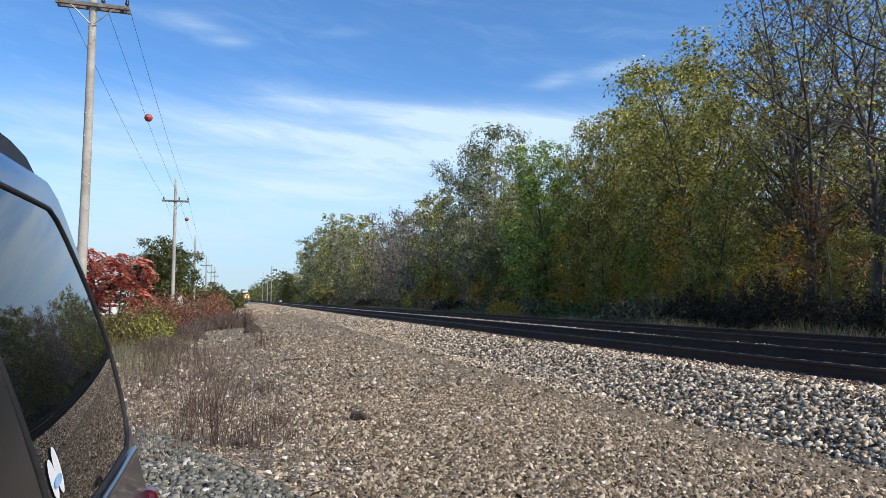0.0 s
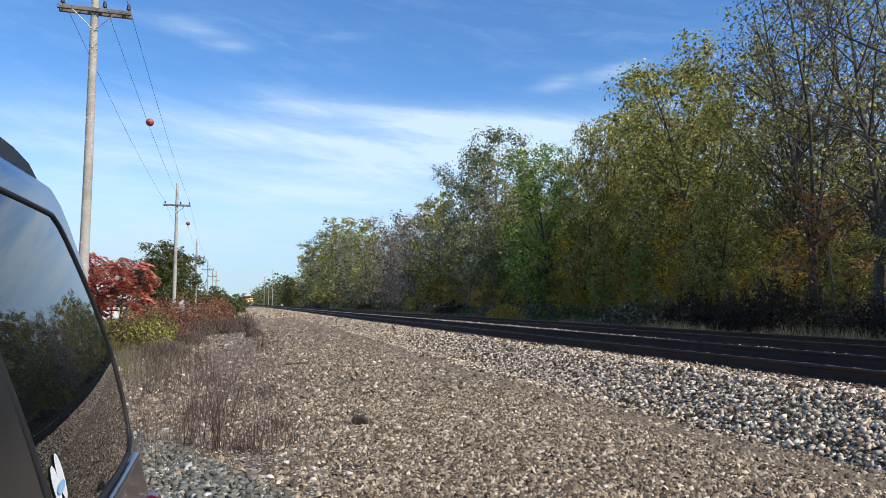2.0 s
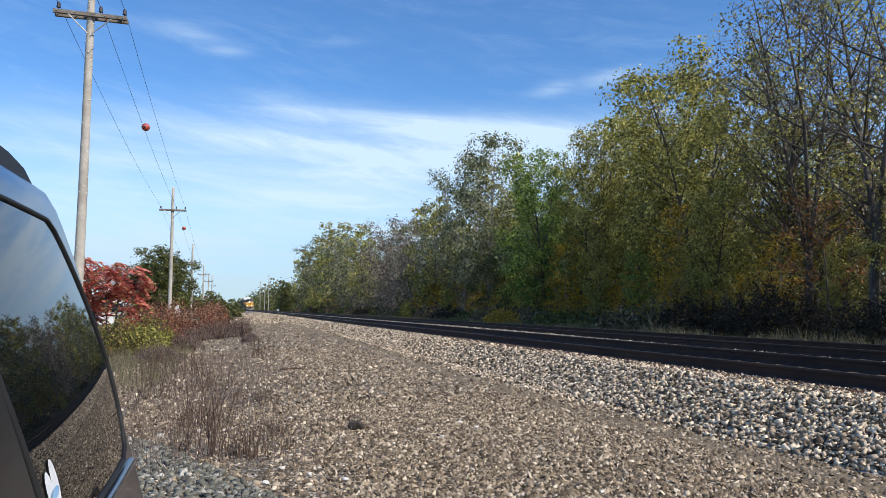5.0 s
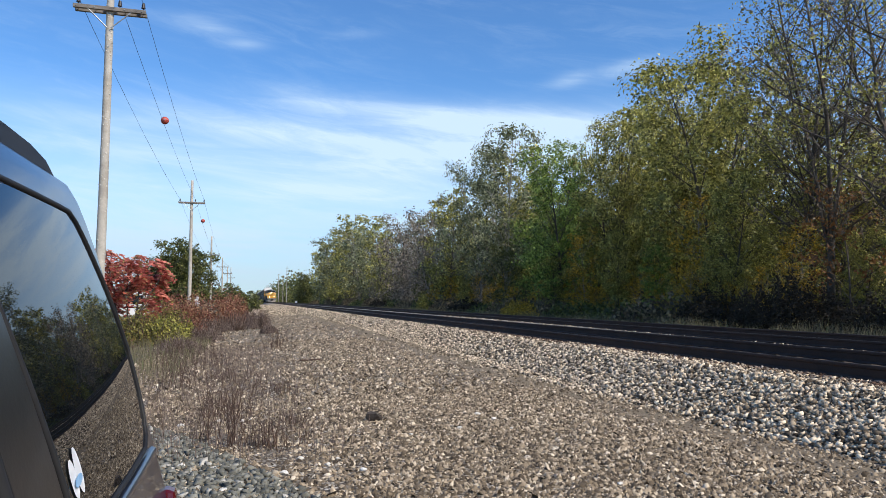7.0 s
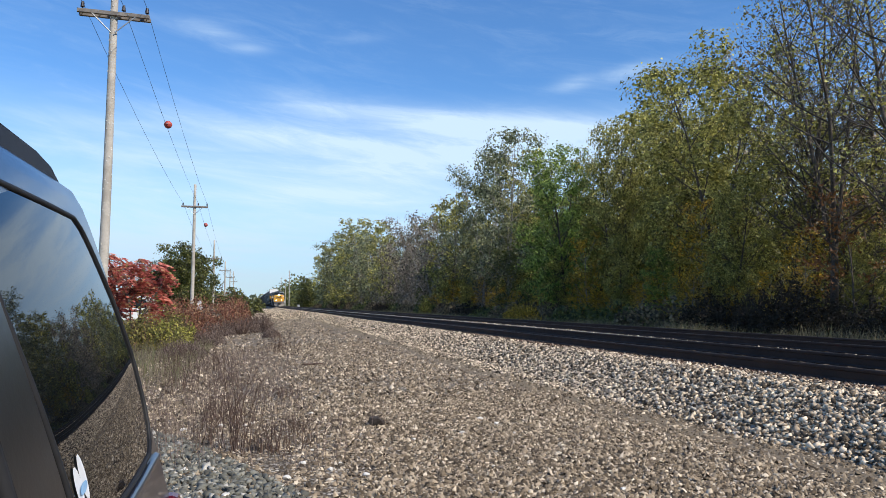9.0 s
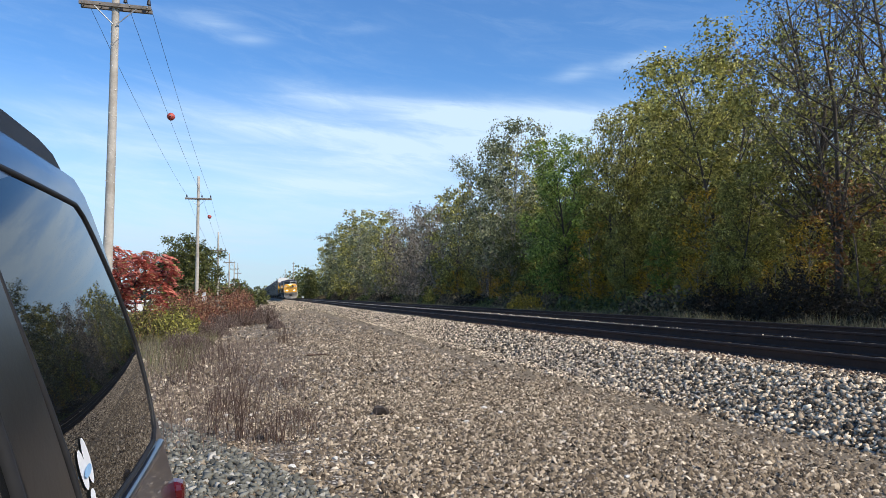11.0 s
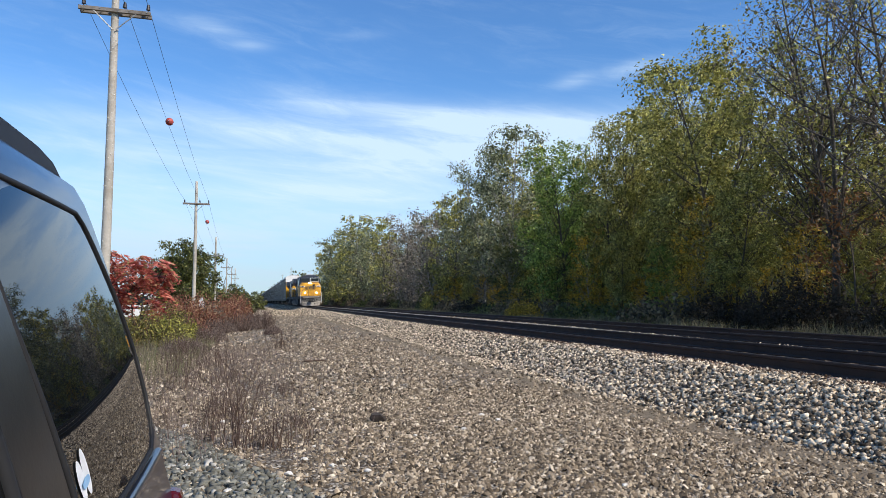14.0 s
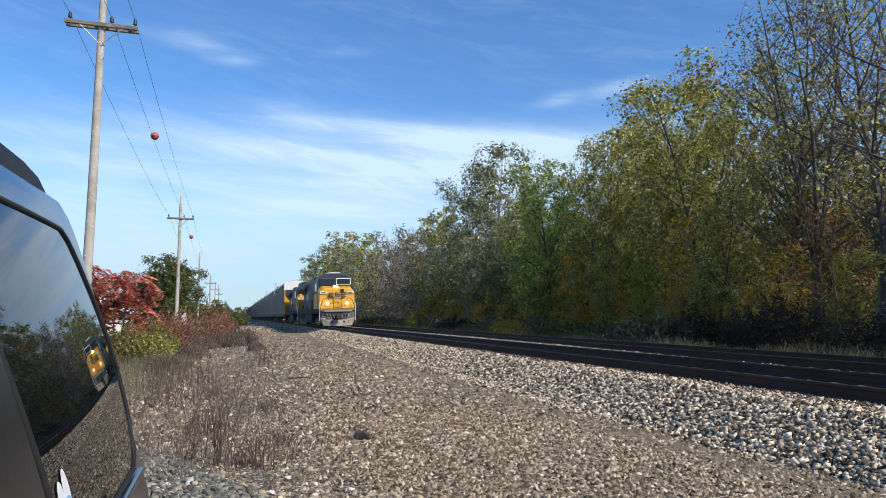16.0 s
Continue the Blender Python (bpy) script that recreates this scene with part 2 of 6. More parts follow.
def ground_material():
    """Tan gravel with soil patches by the track, dry grass to one side, leaf litter under the woods."""
    m, t, b = base_mat("gravelly_ground", 0.95)
    b.inputs["Specular IOR Level"].default_value = 0.15
    pos = t.nodes.new("ShaderNodeNewGeometry").outputs["Position"]
    sep = t.nodes.new("ShaderNodeSeparateXYZ")
    t.links.new(pos, sep.inputs[0])
    cells = t.nodes.new("ShaderNodeTexVoronoi")
    cells.inputs["Scale"].default_value = 26.0
    t.links.new(pos, cells.inputs["Vector"])
    cell = t.nodes.new("ShaderNodeSeparateColor")
    t.links.new(cells.outputs["Color"], cell.inputs[0])
    stone = ramp(t, cell.outputs[0], [(0, (0.09, 0.077, 0.060)), (0.4, (0.195, 0.17, 0.132)), (0.8, (0.33, 0.29, 0.23)), (1, (0.57, 0.52, 0.44))])
    stone = mixcol(t, smooth(t, cells.outputs["Distance"], 0.35, 0.75), stone, (0.07, 0.055, 0.045))
    patch = noisenode(t, 0.5, 5, 0.6, pos, 0.5)
    soil = mixcol(t, noisenode(t, 9, 5, 0.7, pos), (0.09, 0.069, 0.047), (0.225, 0.18, 0.127))
    c = mixcol(t, mathnode(t, "MULTIPLY", smooth(t, patch, 0.5, 0.66), 0.7), stone, soil)
    toe = mathnode(t, "MULTIPLY", smooth(t, mathnode(t, "ADD", sep.outputs[0], patch), 4.9, 5.6), 0.85)
    c = mixcol(t, toe, c, mixcol(t, noisenode(t, 22, 5, 0.7, pos), (0.10, 0.078, 0.052), (0.26, 0.21, 0.148)))
    grass = mixcol(t, noisenode(t, 2.2, 6, 0.7, pos), (0.07, 0.065, 0.025), (0.19, 0.155, 0.075))
    left = smooth(t, mathnode(t, "ADD", mathnode(t, "MULTIPLY", sep.outputs[0], -1.0), mathnode(t, "MULTIPLY", patch, 2.0)), 4.0, 6.0)
    c = mixcol(t, left, c, grass)
    litter = mixcol(t, noisenode(t, 3.0, 6, 0.7, pos), (0.035, 0.03, 0.017), (0.11, 0.085, 0.045))
    c = mixcol(t, smooth(t, sep.outputs[0], 16.0, 18.5), c, litter)
    t.links.new(c, b.inputs["Base Color"])
    h = mathnode(t, "SUBTRACT", noisenode(t, 30, 4, 0.6, pos), cells.outputs["Distance"])
    bump(t, b, h, 0.6, 0.02)
    return m


def ballast_material():
    m, t, b = base_mat("ballast_bed", 0.95)
    pos = t.nodes.new("ShaderNodeNewGeometry").outputs["Position"]
    cells = t.nodes.new("ShaderNodeTexVoronoi")
    cells.inputs["Scale"].default_value = 17.0
    t.links.new(pos, cells.inputs["Vector"])
    cell = t.nodes.new("ShaderNodeSeparateColor")
    t.links.new(cells.outputs["Color"], cell.inputs[0])
    stone = ramp(t, cell.outputs[0], [(0, (0.05, 0.044, 0.038)), (0.35, (0.15, 0.134, 0.112)), (0.75, (0.38, 0.34, 0.285)), (1, (0.70, 0.64, 0.55))])
    c = mixcol(t, smooth(t, cells.outputs["Distance"], 0.35, 0.8), stone, (0.05, 0.045, 0.04))
    t.links.new(c, b.inputs["Base Color"])
    bump(t, b, mathnode(t, "MULTIPLY", cells.outputs["Distance"], -1.0), 0.9, 0.04)
    return m


M_GROUND, M_BED = ground_material(), ballast_material()


build_world()


# ---- mesh helpers ----
def big_mesh(name, verts, faces, mat):
    """A mesh from arrays whose faces all have the same number of corners."""
    me = bpy.data.meshes.new(name)
    n, k = faces.shape
    me.vertices.add(len(verts))
    me.vertices.foreach_set("co", np.asarray(verts, dtype=np.float32).ravel())
    me.loops.add(n * k)
    me.loops.foreach_set("vertex_index", faces.astype(np.int32).ravel())
    me.polygons.add(n)
    me.polygons.foreach_set("loop_start", np.arange(0, n * k, k, dtype=np.int32))
    me.update(calc_edges=True)
    me.materials.append(mat)
    return me


def part(name, bm, mat, parent, label="", smooth_shade=False):
    """Links a bmesh as one mesh object under a thing or a part."""
    me = bpy.data.meshes.new(name)
    if smooth_shade:
        for f in bm.faces:
            f.smooth = True
    bm.to_mesh(me)
    bm.free()
    me.materials.append(mat)
    ob = new(name, me)
    ob.parent = parent
    if label:
        ob["label"] = label
    return ob


def box(bm, x0, x1, y0, y1, z0, z1, bevel=0.0):
    m = Matrix.Translation(((x0 + x1) / 2, (y0 + y1) / 2, (z0 + z1) / 2)) @ Matrix.Diagonal((x1 - x0, y1 - y0, z1 - z0, 1))
    made = bmesh.ops.create_cube(bm, size=1, matrix=m)
    if bevel:
        edges = list({e for v in made["verts"] for e in v.link_edges})
        bmesh.ops.bevel(bm, geom=edges, offset=bevel, segments=2, affect="EDGES", profile=0.5)
    return bm


def boxed(x0, x1, y0, y1, z0, z1, bevel=0.0):
    return box(bmesh.new(), x0, x1, y0, y1, z0, z1, bevel)


def rod(bm, a, b, r, r2=None, n=8):
    a, b = Vector(a), Vector(b)
    d = b - a
    m = Matrix.Translation((a + b) / 2) @ d.to_track_quat("Z", "Y").to_matrix().to_4x4()
    bmesh.ops.create_cone(bm, cap_ends=True, segments=n, radius1=r, radius2=r if r2 is None else r2, depth=d.length, matrix=m)
    return bm


def prism(bm, outline, axis, lo, hi):
    """An outline of (a, b) pairs swept along an axis: x takes (y, z), y takes (x, z), z takes (x, y)."""
    def at(a, b, w):
        return {"x": (w, a, b), "y": (a, w, b), "z": (a, b, w)}[axis]
    p = [bm.verts.new(at(a, b, lo)) for a, b in outline]
    q = [bm.verts.new(at(a, b, hi)) for a, b in outline]
    n = len(outline)
    bm.faces.new(p)
    bm.faces.new(q[::-1])
    for i in range(n):
        bm.faces.new((p[i], q[i], q[(i + 1) % n], p[(i + 1) % n]))
    bmesh.ops.recalc_face_normals(bm, faces=bm.faces)
    return bm


def thing(name, label, category, group="", kind="", at=(0, 0, 0)):
    e = new(name)
    e.empty_display_size = 0.2
    e.location = at
    return tagged(e, label, category, group, kind)


def step(v, lo, hi):
    u = np.clip((v - lo) / (hi - lo), 0, 1)
    return u * u * (3 - 2 * u)


# ---- ground and track ----
def ground_z(x, y):
    """Height of the gravel, soil and woodland floor."""
    x, y = np.asarray(x, float), np.asarray(y, float)
    z = 0.16 * step(y, 8, 34) * step(x, -2, 3) * (1 - step(x, 14, 18))
    z = z - 0.05 * step(x, 15.5, 18.0) + 0.25 * step(x, 22, 34)
    z = z + 0.012 * np.sin(1.7 * x + 0.6 * y) * np.sin(0.9 * y - 0.4 * x) * (1 - step(np.abs(x), 40, 80))
    z = z + 0.07 * step(1.2 - x, 0.3, 1.6) * (1 - step(y, 8.3, 9.6)) * step(y, 3.0, 4.5) * (1 - step(y + 2.0 * x, 6.8, 8.2))
    return z


def build_ground():
    xs = np.concatenate([-np.geomspace(2500, 12, 26), np.arange(-10, 40, 0.5), np.geomspace(42, 2500, 26)])
    ys = np.concatenate([-np.geomspace(600, 6, 14), np.arange(-4, 50, 0.5), np.geomspace(52, 4500, 44)])
    gx, gy = np.meshgrid(xs, ys)
    v = np.stack([gx, gy, ground_z(gx, gy)], -1).reshape(-1, 3)
    w = len(xs)
    i = (np.arange(len(ys) - 1)[:, None] * w + np.arange(w - 1)).ravel()
    me = big_mesh("ground", v, np.stack([i, i + 1, i + w + 1, i + w], 1), M_GROUND)
    me.polygons.foreach_set("use_smooth", [True] * len(me.polygons))
    tagged(new("ground", me), "tan gravel and dry soil beside the railway", "ground", kind="structure")


def hump(y):
    return 0.605 + 0.06 * step(y, 10, 32)


def bed_z(x, y):
    """Height of the ballast bed across its section."""
    x, y = np.asarray(x, float), np.asarray(y, float)
    toe = ground_z(5.8, y) - 0.02
    z = np.where(x < 6.95, toe + (0.49 - toe) * np.clip((x - 5.75) / 1.15, 0, 1), 0.50)
    z = np.maximum(z, hump(y) - np.abs(x - 10.75) * 0.13 * (np.abs(x - 10.75) > 0.35))
    z = np.where((x > 7.2) & (x < 9.6), 0.51, z)
    z = np.where(x > 11.9, 0.52, z)
    return np.where(x > 14.6, 0.52 - (x - 14.6) * 0.36, z)


def build_bed():
    xs = np.array([5.7, 5.9, 6.1, 6.3, 6.5, 6.7, 6.9, 7.1, 7.25, 9.55, 9.8, 10.1, 10.4, 10.75, 11.1, 11.4, 11.7, 12.0, 14.6, 15.6, 16.9])
    ys = np.concatenate([np.arange(-30, 60, 1.0), np.geomspace(61, 1500, 60)])
    gx, gy = np.meshgrid(xs, ys)
    v = np.stack([gx, gy, bed_z(gx, gy)], -1).reshape(-1, 3)
    w = len(xs)
    i = (np.arange(len(ys) - 1)[:, None] * w + np.arange(w - 1)).ravel()
    me = big_mesh("ballast_bed", v, np.stack([i, i + 1, i + w + 1, i + w], 1), M_BED)
    tagged(new("ballast_bed", me), "raised bed of pale crushed-stone railway ballast", "ballast", kind="structure")


RAIL = [(-0.075, 0), (0.075, 0), (0.075, 0.012), (0.018, 0.035), (0.012, 0.13), (0.036, 0.145), (0.036, 0.172), (0.028, 0.182),
        (-0.028, 0.182), (-0.036, 0.172), (-0.036, 0.145), (-0.012, 0.13), (-0.018, 0.035), (-0.075, 0.012)]
TRACKS = {"near": ((7.686, 0.73), (9.196, 0.775)), "far": ((12.14, 0.73), (13.65, 0.76))}


def build_track(key, label):
    t = thing("railway_track", label, "railway track", "railway tracks", "structure")
    for x, top in TRACKS[key]:
        rail = part("rail", prism(bmesh.new(), [(x + a, top - 0.186 + b) for a, b in RAIL], "y", -40, 1400), M_RAIL, t, "dark rusted steel rail")
        part("rail_head", boxed(x - 0.024, x + 0.024, -40, 1400, top - 0.004, top + 0.001), M_RAILTOP, rail, "dull worn running surface")
    (xa, za), (xb, zb) = TRACKS[key]
    mid = (xa + xb) / 2
    tie = bpy.data.meshes.new("tie")
    bm = boxed(-1.3, 1.3, -0.115, 0.115, -0.17, 0.0, 0.012)
    bm.to_mesh(tie)
    bm.free()
    tie.materials.append(M_TIE)
    plate = bpy.data.meshes.new("tie_plate")
    bm = boxed(-0.17, 0.17, -0.095, 0.095, 0.0, 0.016, 0.004)
    bm.to_mesh(plate)
    bm.free()
    plate.materials.append(M_RAIL)
    lean = math.degrees(math.atan2(zb - za, xb - xa))
    for i in range(120):
        y = -6 + i * 0.52 + random.uniform(-0.03, 0.03)
        ob = new("tie", tie)
        ob.parent, ob.matrix_basis = t, pose(mid + random.uniform(-0.05, 0.05), y, (za + zb) / 2 - 0.203, 0, -lean, random.uniform(-1, 1))
        if i < 60:
            for x, top in TRACKS[key]:
                p = new("tie_plate", plate)
                p.parent, p.matrix_basis = t, pose(x, y, top - 0.202)


# ---- loose stones ----
SHARD_V = np.array([(1, 0, 0), (-1, 0, 0), (0, 1, 0), (0, -1, 0), (0, 0, 1), (0, 0, -1)], float) * 0.62
SHARD_F = np.array([(0, 2, 4), (2, 1, 4), (1, 3, 4), (3, 0, 4), (2, 0, 5), (1, 2, 5), (3, 1, 5), (0, 3, 5)])


def turns(n, rng):
    q = rng.normal(size=(n, 4))
    q /= np.linalg.norm(q, axis=1)[:, None]
    w, x, y, z = q.T
    return np.stack([np.stack([1 - 2 * (y * y + z * z), 2 * (x * y - z * w), 2 * (x * z + y * w)], -1),
                     np.stack([2 * (x * y + z * w), 1 - 2 * (x * x + z * z), 2 * (y * z - x * w)], -1),
                     np.stack([2 * (x * z - y * w), 2 * (y * z + x * w), 1 - 2 * (x * x + y * y)], -1)], 1)


CHIP_V = np.array([(1, 0.1, -0.5), (0.1, 0.9, -0.5), (-1, -0.1, -0.5), (-0.1, -0.9, -0.5), (0.45, 0.05, 0.5), (-0.4, 0.1, 0.45)]) * 0.58
CHIP_F = np.array([(0, 1, 4), (1, 2, 5), (1, 5, 4), (2, 3, 5), (3, 0, 4), (3, 4, 5)])


def chips(name, spots, sizes, mat, label, seed):
    """Flat-lying broken chips, one joined mesh, set into the ground."""
    rng = np.random.default_rng(seed)
    n = len(spots)
    v = CHIP_V[None] * (1 + rng.uniform(-0.3, 0.3, (n, 6, 1))) + rng.uniform(-0.16, 0.16, (n, 6, 3))
    v *= np.stack([np.ones(n), rng.uniform(0.6, 1, n), rng.uniform(0.5, 1.0, n)], -1)[:, None]
    a = rng.uniform(0, 6.28, n)
    tx, ty = rng.normal(0, 0.45, n), rng.normal(0, 0.45, n)
    x = v[..., 0] * np.cos(a)[:, None] - v[..., 1] * np.sin(a)[:, None]
    y = v[..., 0] * np.sin(a)[:, None] + v[..., 1] * np.cos(a)[:, None]
    z = v[..., 2] * 1.05 + x * tx[:, None] + y * ty[:, None]
    v = np.stack([x, y, z], -1) * sizes[:, None, None] + spots[:, None]
    f = (CHIP_F[None] + np.arange(n)[:, None, None] * 6).reshape(-1, 3)
    tagged(new(name, big_mesh(name, v.reshape(-1, 3), f, mat)), label, "gravel", kind="stuff")


def stones(name, spots, sizes, mat, label, seed, flat=0.62):
    """Angular broken stones, one joined mesh, half sunk where they lie."""
    rng = np.random.default_rng(seed)
    n = len(spots)
    v = SHARD_V[None] * (1 + rng.uniform(-0.3, 0.25, (n, 6, 1))) + rng.uniform(-0.24, 0.24, (n, 6, 3))
    v *= np.stack([np.ones(n), rng.uniform(0.6, 1, n), rng.uniform(0.45, 0.9, n)], -1)[:, None]
    v = np.einsum("nij,nkj->nki", turns(n, rng), v) * sizes[:, None, None]
    v[:, :, 2] *= flat + 0.2
    v += spots[:, None]
    f = (SHARD_F[None] + np.arange(n)[:, None, None] * 6).reshape(-1, 3)
    tagged(new(name, big_mesh(name, v.reshape(-1, 3), f, mat)), label, "gravel", kind="stuff")


def scatter(rng, n, x0, x1, y0, y1, height, power=1.0):
    x = rng.uniform(x0, x1, n)
    y = y0 + (y1 - y0) * rng.uniform(0, 1, n) ** power
    return np.stack([x, y, height(x, y)], -1)


def toe_x(y):
    """Where the ballast shoulder ends on the flat."""
    return 5.83 - 0.045 * np.clip(y - 5.6, 0, 11)


def build_stones():
    rng, rng2 = np.random.default_rng(5), np.random.default_rng(6)
    # ballast shoulder
    a = scatter(rng, 27000, 5.3, 7.55, 2.5, 16, bed_z)
    b = scatter(rng, 13000, 5.3, 7.5, 16, 36, bed_z)
    c = scatter(rng, 5000, 5.55, 7.45, 36, 75, bed_z)
    d = scatter(rng, 1500, 9.9, 11.6, 4, 40, bed_z)
    p = np.concatenate([a, b, c, d])
    s = np.concatenate([rng.uniform(0.040, 0.100, 27000), rng.uniform(0.045, 0.097, 13000), rng.uniform(0.06, 0.11, 5000), rng.uniform(0.035, 0.065, 1500)])
    on = p[:, 0] > toe_x(p[:, 1]) + 0.07 * np.sin(p[:, 1] * 2.3) * np.sin(p[:, 1] * 0.9 + 1)
    p[:, 2] = np.where(p[:, 0] < 5.85, np.maximum(p[:, 2], ground_z(p[:, 0], p[:, 1])), p[:, 2])
    p[:, 2] += s * 0.12
    stones("ballast_stones", p[on], s[on], M_BALLAST, "pale and dark broken ballast stones on the shoulder", 11)
    # rust-stained stones against the near rail
    p = scatter(rng2, 4500, 7.28, 7.62, 3, 24, bed_z)
    w = rng2.uniform(0.03, 0.062, len(p))
    p[:, 2] += w * 0.55
    stones("rusty_stones", p, w, M_RUSTSTONE, "rust-stained ballast stones against the rail", 14)
    # the same stone further down the line
    p = scatter(rng2, 4500, 5.6, 7.45, 72, 210, bed_z, 1.3)
    w = rng2.uniform(0.12, 0.20, len(p))
    p[:, 2] += w * 0.2
    stones("ballast_stones", p, w, M_BALLAST, "pale ballast stones further down the line", 15)
    p = scatter(rng2, 6500, -2.0, 6.2, 70, 210, ground_z, 1.3)
    w = rng2.uniform(0.10, 0.20, len(p))
    p[:, 2] += w * 0.2
    stones("gravel_stones", p, w, M_BALLAST, "pale gravel further down the line", 16)
    # gravel flat
    a = scatter(rng, 62000, -1.4, 6.0, 4.6, 12, ground_z, 1.15)
    b = scatter(rng, 27000, -2.6, 6.1, 12, 26, ground_z, 1.2)
    c = scatter(rng, 12000, -3.0, 6.1, 26, 80, ground_z, 1.4)
    p = np.concatenate([a, b, c])
    s = np.concatenate([rng.gamma(3.0, 0.0085, 62000) + 0.019, rng.gamma(3.0, 0.0125, 27000) + 0.024, rng.gamma(3.0, 0.022, 12000) + 0.03])
    s = np.minimum(s, np.where(p[:, 1] < 12, 0.078, 0.11))
    lane = 1.35 * np.exp(-((p[:, 0] - toe_x(p[:, 1]) + 0.42) / 0.38) ** 2) + 0.8 * np.exp(-((p[:, 0] - 0.4) / 0.9) ** 2)
    keep = rng.uniform(0, 1, len(p)) > 0.6 * lane
    p[:, 2] += s * 0.07
    chips("gravel_stones", p[keep], s[keep], M_GRAVEL, "tan and grey gravel stones strewn over the flat", 12)
    # fresh crushed stone beside the vehicle
    p = scatter(rng, 9000, -1.6, 0.9, 3.4, 9.6, ground_z)
    ok = p[:, 1] + 2.3 * p[:, 0] + 0.35 * np.sin(p[:, 0] * 5 + p[:, 1] * 2) < 7.3
    p = p[ok]
    s = rng.uniform(0.035, 0.085, len(p))
    p[:, 2] += s * 0.2
    stones("crushed_stones", p, s, M_CRUSHED, "fresh grey-green crushed stone beside the parked vehicle", 13)
    # single pale rocks
    for i in range(26):
        y = rng.uniform(5.2, 10.5)
        x = rng.uniform(-0.9, 3.6) if i % 3 else rng.uniform(-0.7, 0.9)
        single_rock("pale_rock", (x, y), rng.uniform(0.05, 0.10), M_WHITESTONE, "pale limestone rock lying on the gravel", i)
    single_rock("dark_clod", (1.60, 9.26), 0.23, M_CLOD, "dark clod of dried mud on the gravel", 77, 0.85)


def single_rock(name, xy, size, mat, label, seed, tall=0.6):
    rng = np.random.default_rng(seed)
    bm = bmesh.new()
    bmesh.ops.create_icosphere(bm, subdivisions=2, radius=size / 2)
    cut = [(Vector(rng.normal(size=3)).normalized(), rng.uniform(0.26, 0.44) * size) for _ in range(9)]
    for v in bm.verts:
        for n, d in cut:
            over = v.co.dot(n) - d
            if over > 0:
                v.co -= n * over
        v.co.z *= tall
    me = bpy.data.meshes.new(name)
    bm.to_mesh(me)
    bm.free()
    me.materials.append(mat)
    ob = new(name, me)
    ob.location = (xy[0], xy[1], float(ground_z(xy[0], xy[1])) + size * tall * 0.27)
    ob.rotation_euler = (0, 0, rng.uniform(0, 6))
    tagged(ob, label, "rock", "loose rocks" if name == "pale_rock" else "")


# ---- trees and shrubs ----
def tubes(paths, sides=5):
    """Tapered limbs: each path is (points, radii). Returns vertex and quad arrays."""
    vs, fs, base = [], [], 0
    ang = np.arange(sides) * 2 * math.pi / sides
    for pts, rad in paths:
        pts = np.asarray(pts, float)
        d = np.gradient(pts, axis=0)
        d /= np.linalg.norm(d, axis=1)[:, None] + 1e-9
        ref = np.where(np.abs(d[:, 2:3]) > 0.9, np.array([[1.0, 0, 0]]), np.array([[0, 0, 1.0]]))
        u = np.cross(d, ref)
        u /= np.linalg.norm(u, axis=1)[:, None] + 1e-9
        w = np.cross(d, u)
        ring = pts[:, None] + (u[:, None] * np.cos(ang)[None, :, None] + w[:, None] * np.sin(ang)[None, :, None]) * np.asarray(rad)[:, None, None]
        n = len(pts)
        vs.append(ring.reshape(-1, 3))
        i, j = np.meshgrid(np.arange(n - 1), np.arange(sides), indexing="ij")
        k = (j + 1) % sides
        fs.append((np.stack([i * sides + j, i * sides + k, (i + 1) * sides + k, (i + 1) * sides + j], -1) + base).reshape(-1, 4))
        base += n * sides
    return np.concatenate(vs), np.concatenate(fs)


def leaf_cards(centres, size, rng, droop=0.0):
    """Small folded leaves, four corners each."""
    n = len(centres)
    u = rng.normal(size=(n, 3))
    u[:, 2] -= droop
    u /= np.linalg.norm(u, axis=1)[:, None]
    w = np.cross(u, rng.normal(size=(n, 3)))
    w /= np.linalg.norm(w, axis=1)[:, None]
    up = np.cross(u, w)
    s = (size * rng.uniform(0.6, 1.25, n))[:, None]
    v = np.stack([centres - u * s * 0.55, centres + w * s * 0.36 + up * s * 0.10, centres + u * s * 0.55, centres - w * s * 0.36 + up * s * 0.10], 1)
    f = np.arange(n * 4).reshape(n, 4)
    return v.reshape(-1, 3), f


def leaf_blades(centres, size, rng, droop=0.0):
    """Small pointed leaves, three corners each."""
    n = len(centres)
    u = rng.normal(size=(n, 3))
    u[:, 2] -= droop
    u /= np.linalg.norm(u, axis=1)[:, None]
    w = np.cross(u, rng.normal(size=(n, 3)))
    w /= np.linalg.norm(w, axis=1)[:, None]
    s = (size * rng.uniform(0.55, 1.3, n))[:, None]
    v = np.stack([centres - u * s * 0.45 + w * s * 0.42, centres + u * s * 0.65, centres - u * s * 0.45 - w * s * 0.42], 1)
    return v.reshape(-1, 3), np.arange(n * 3).reshape(n, 3)


def limb_path(start, way, length, rng, lift=0.25, n=6, wob=0.05):
    pts = [np.array(start, float)]
    d = np.array(way, float)
    d /= np.linalg.norm(d)
    for _ in range(n - 1):
        d = d + np.array([0, 0, lift / n]) + rng.normal(size=3) * wob
        d /= np.linalg.norm(d)
        pts.append(pts[-1] + d * length / (n - 1))
    return np.array(pts)


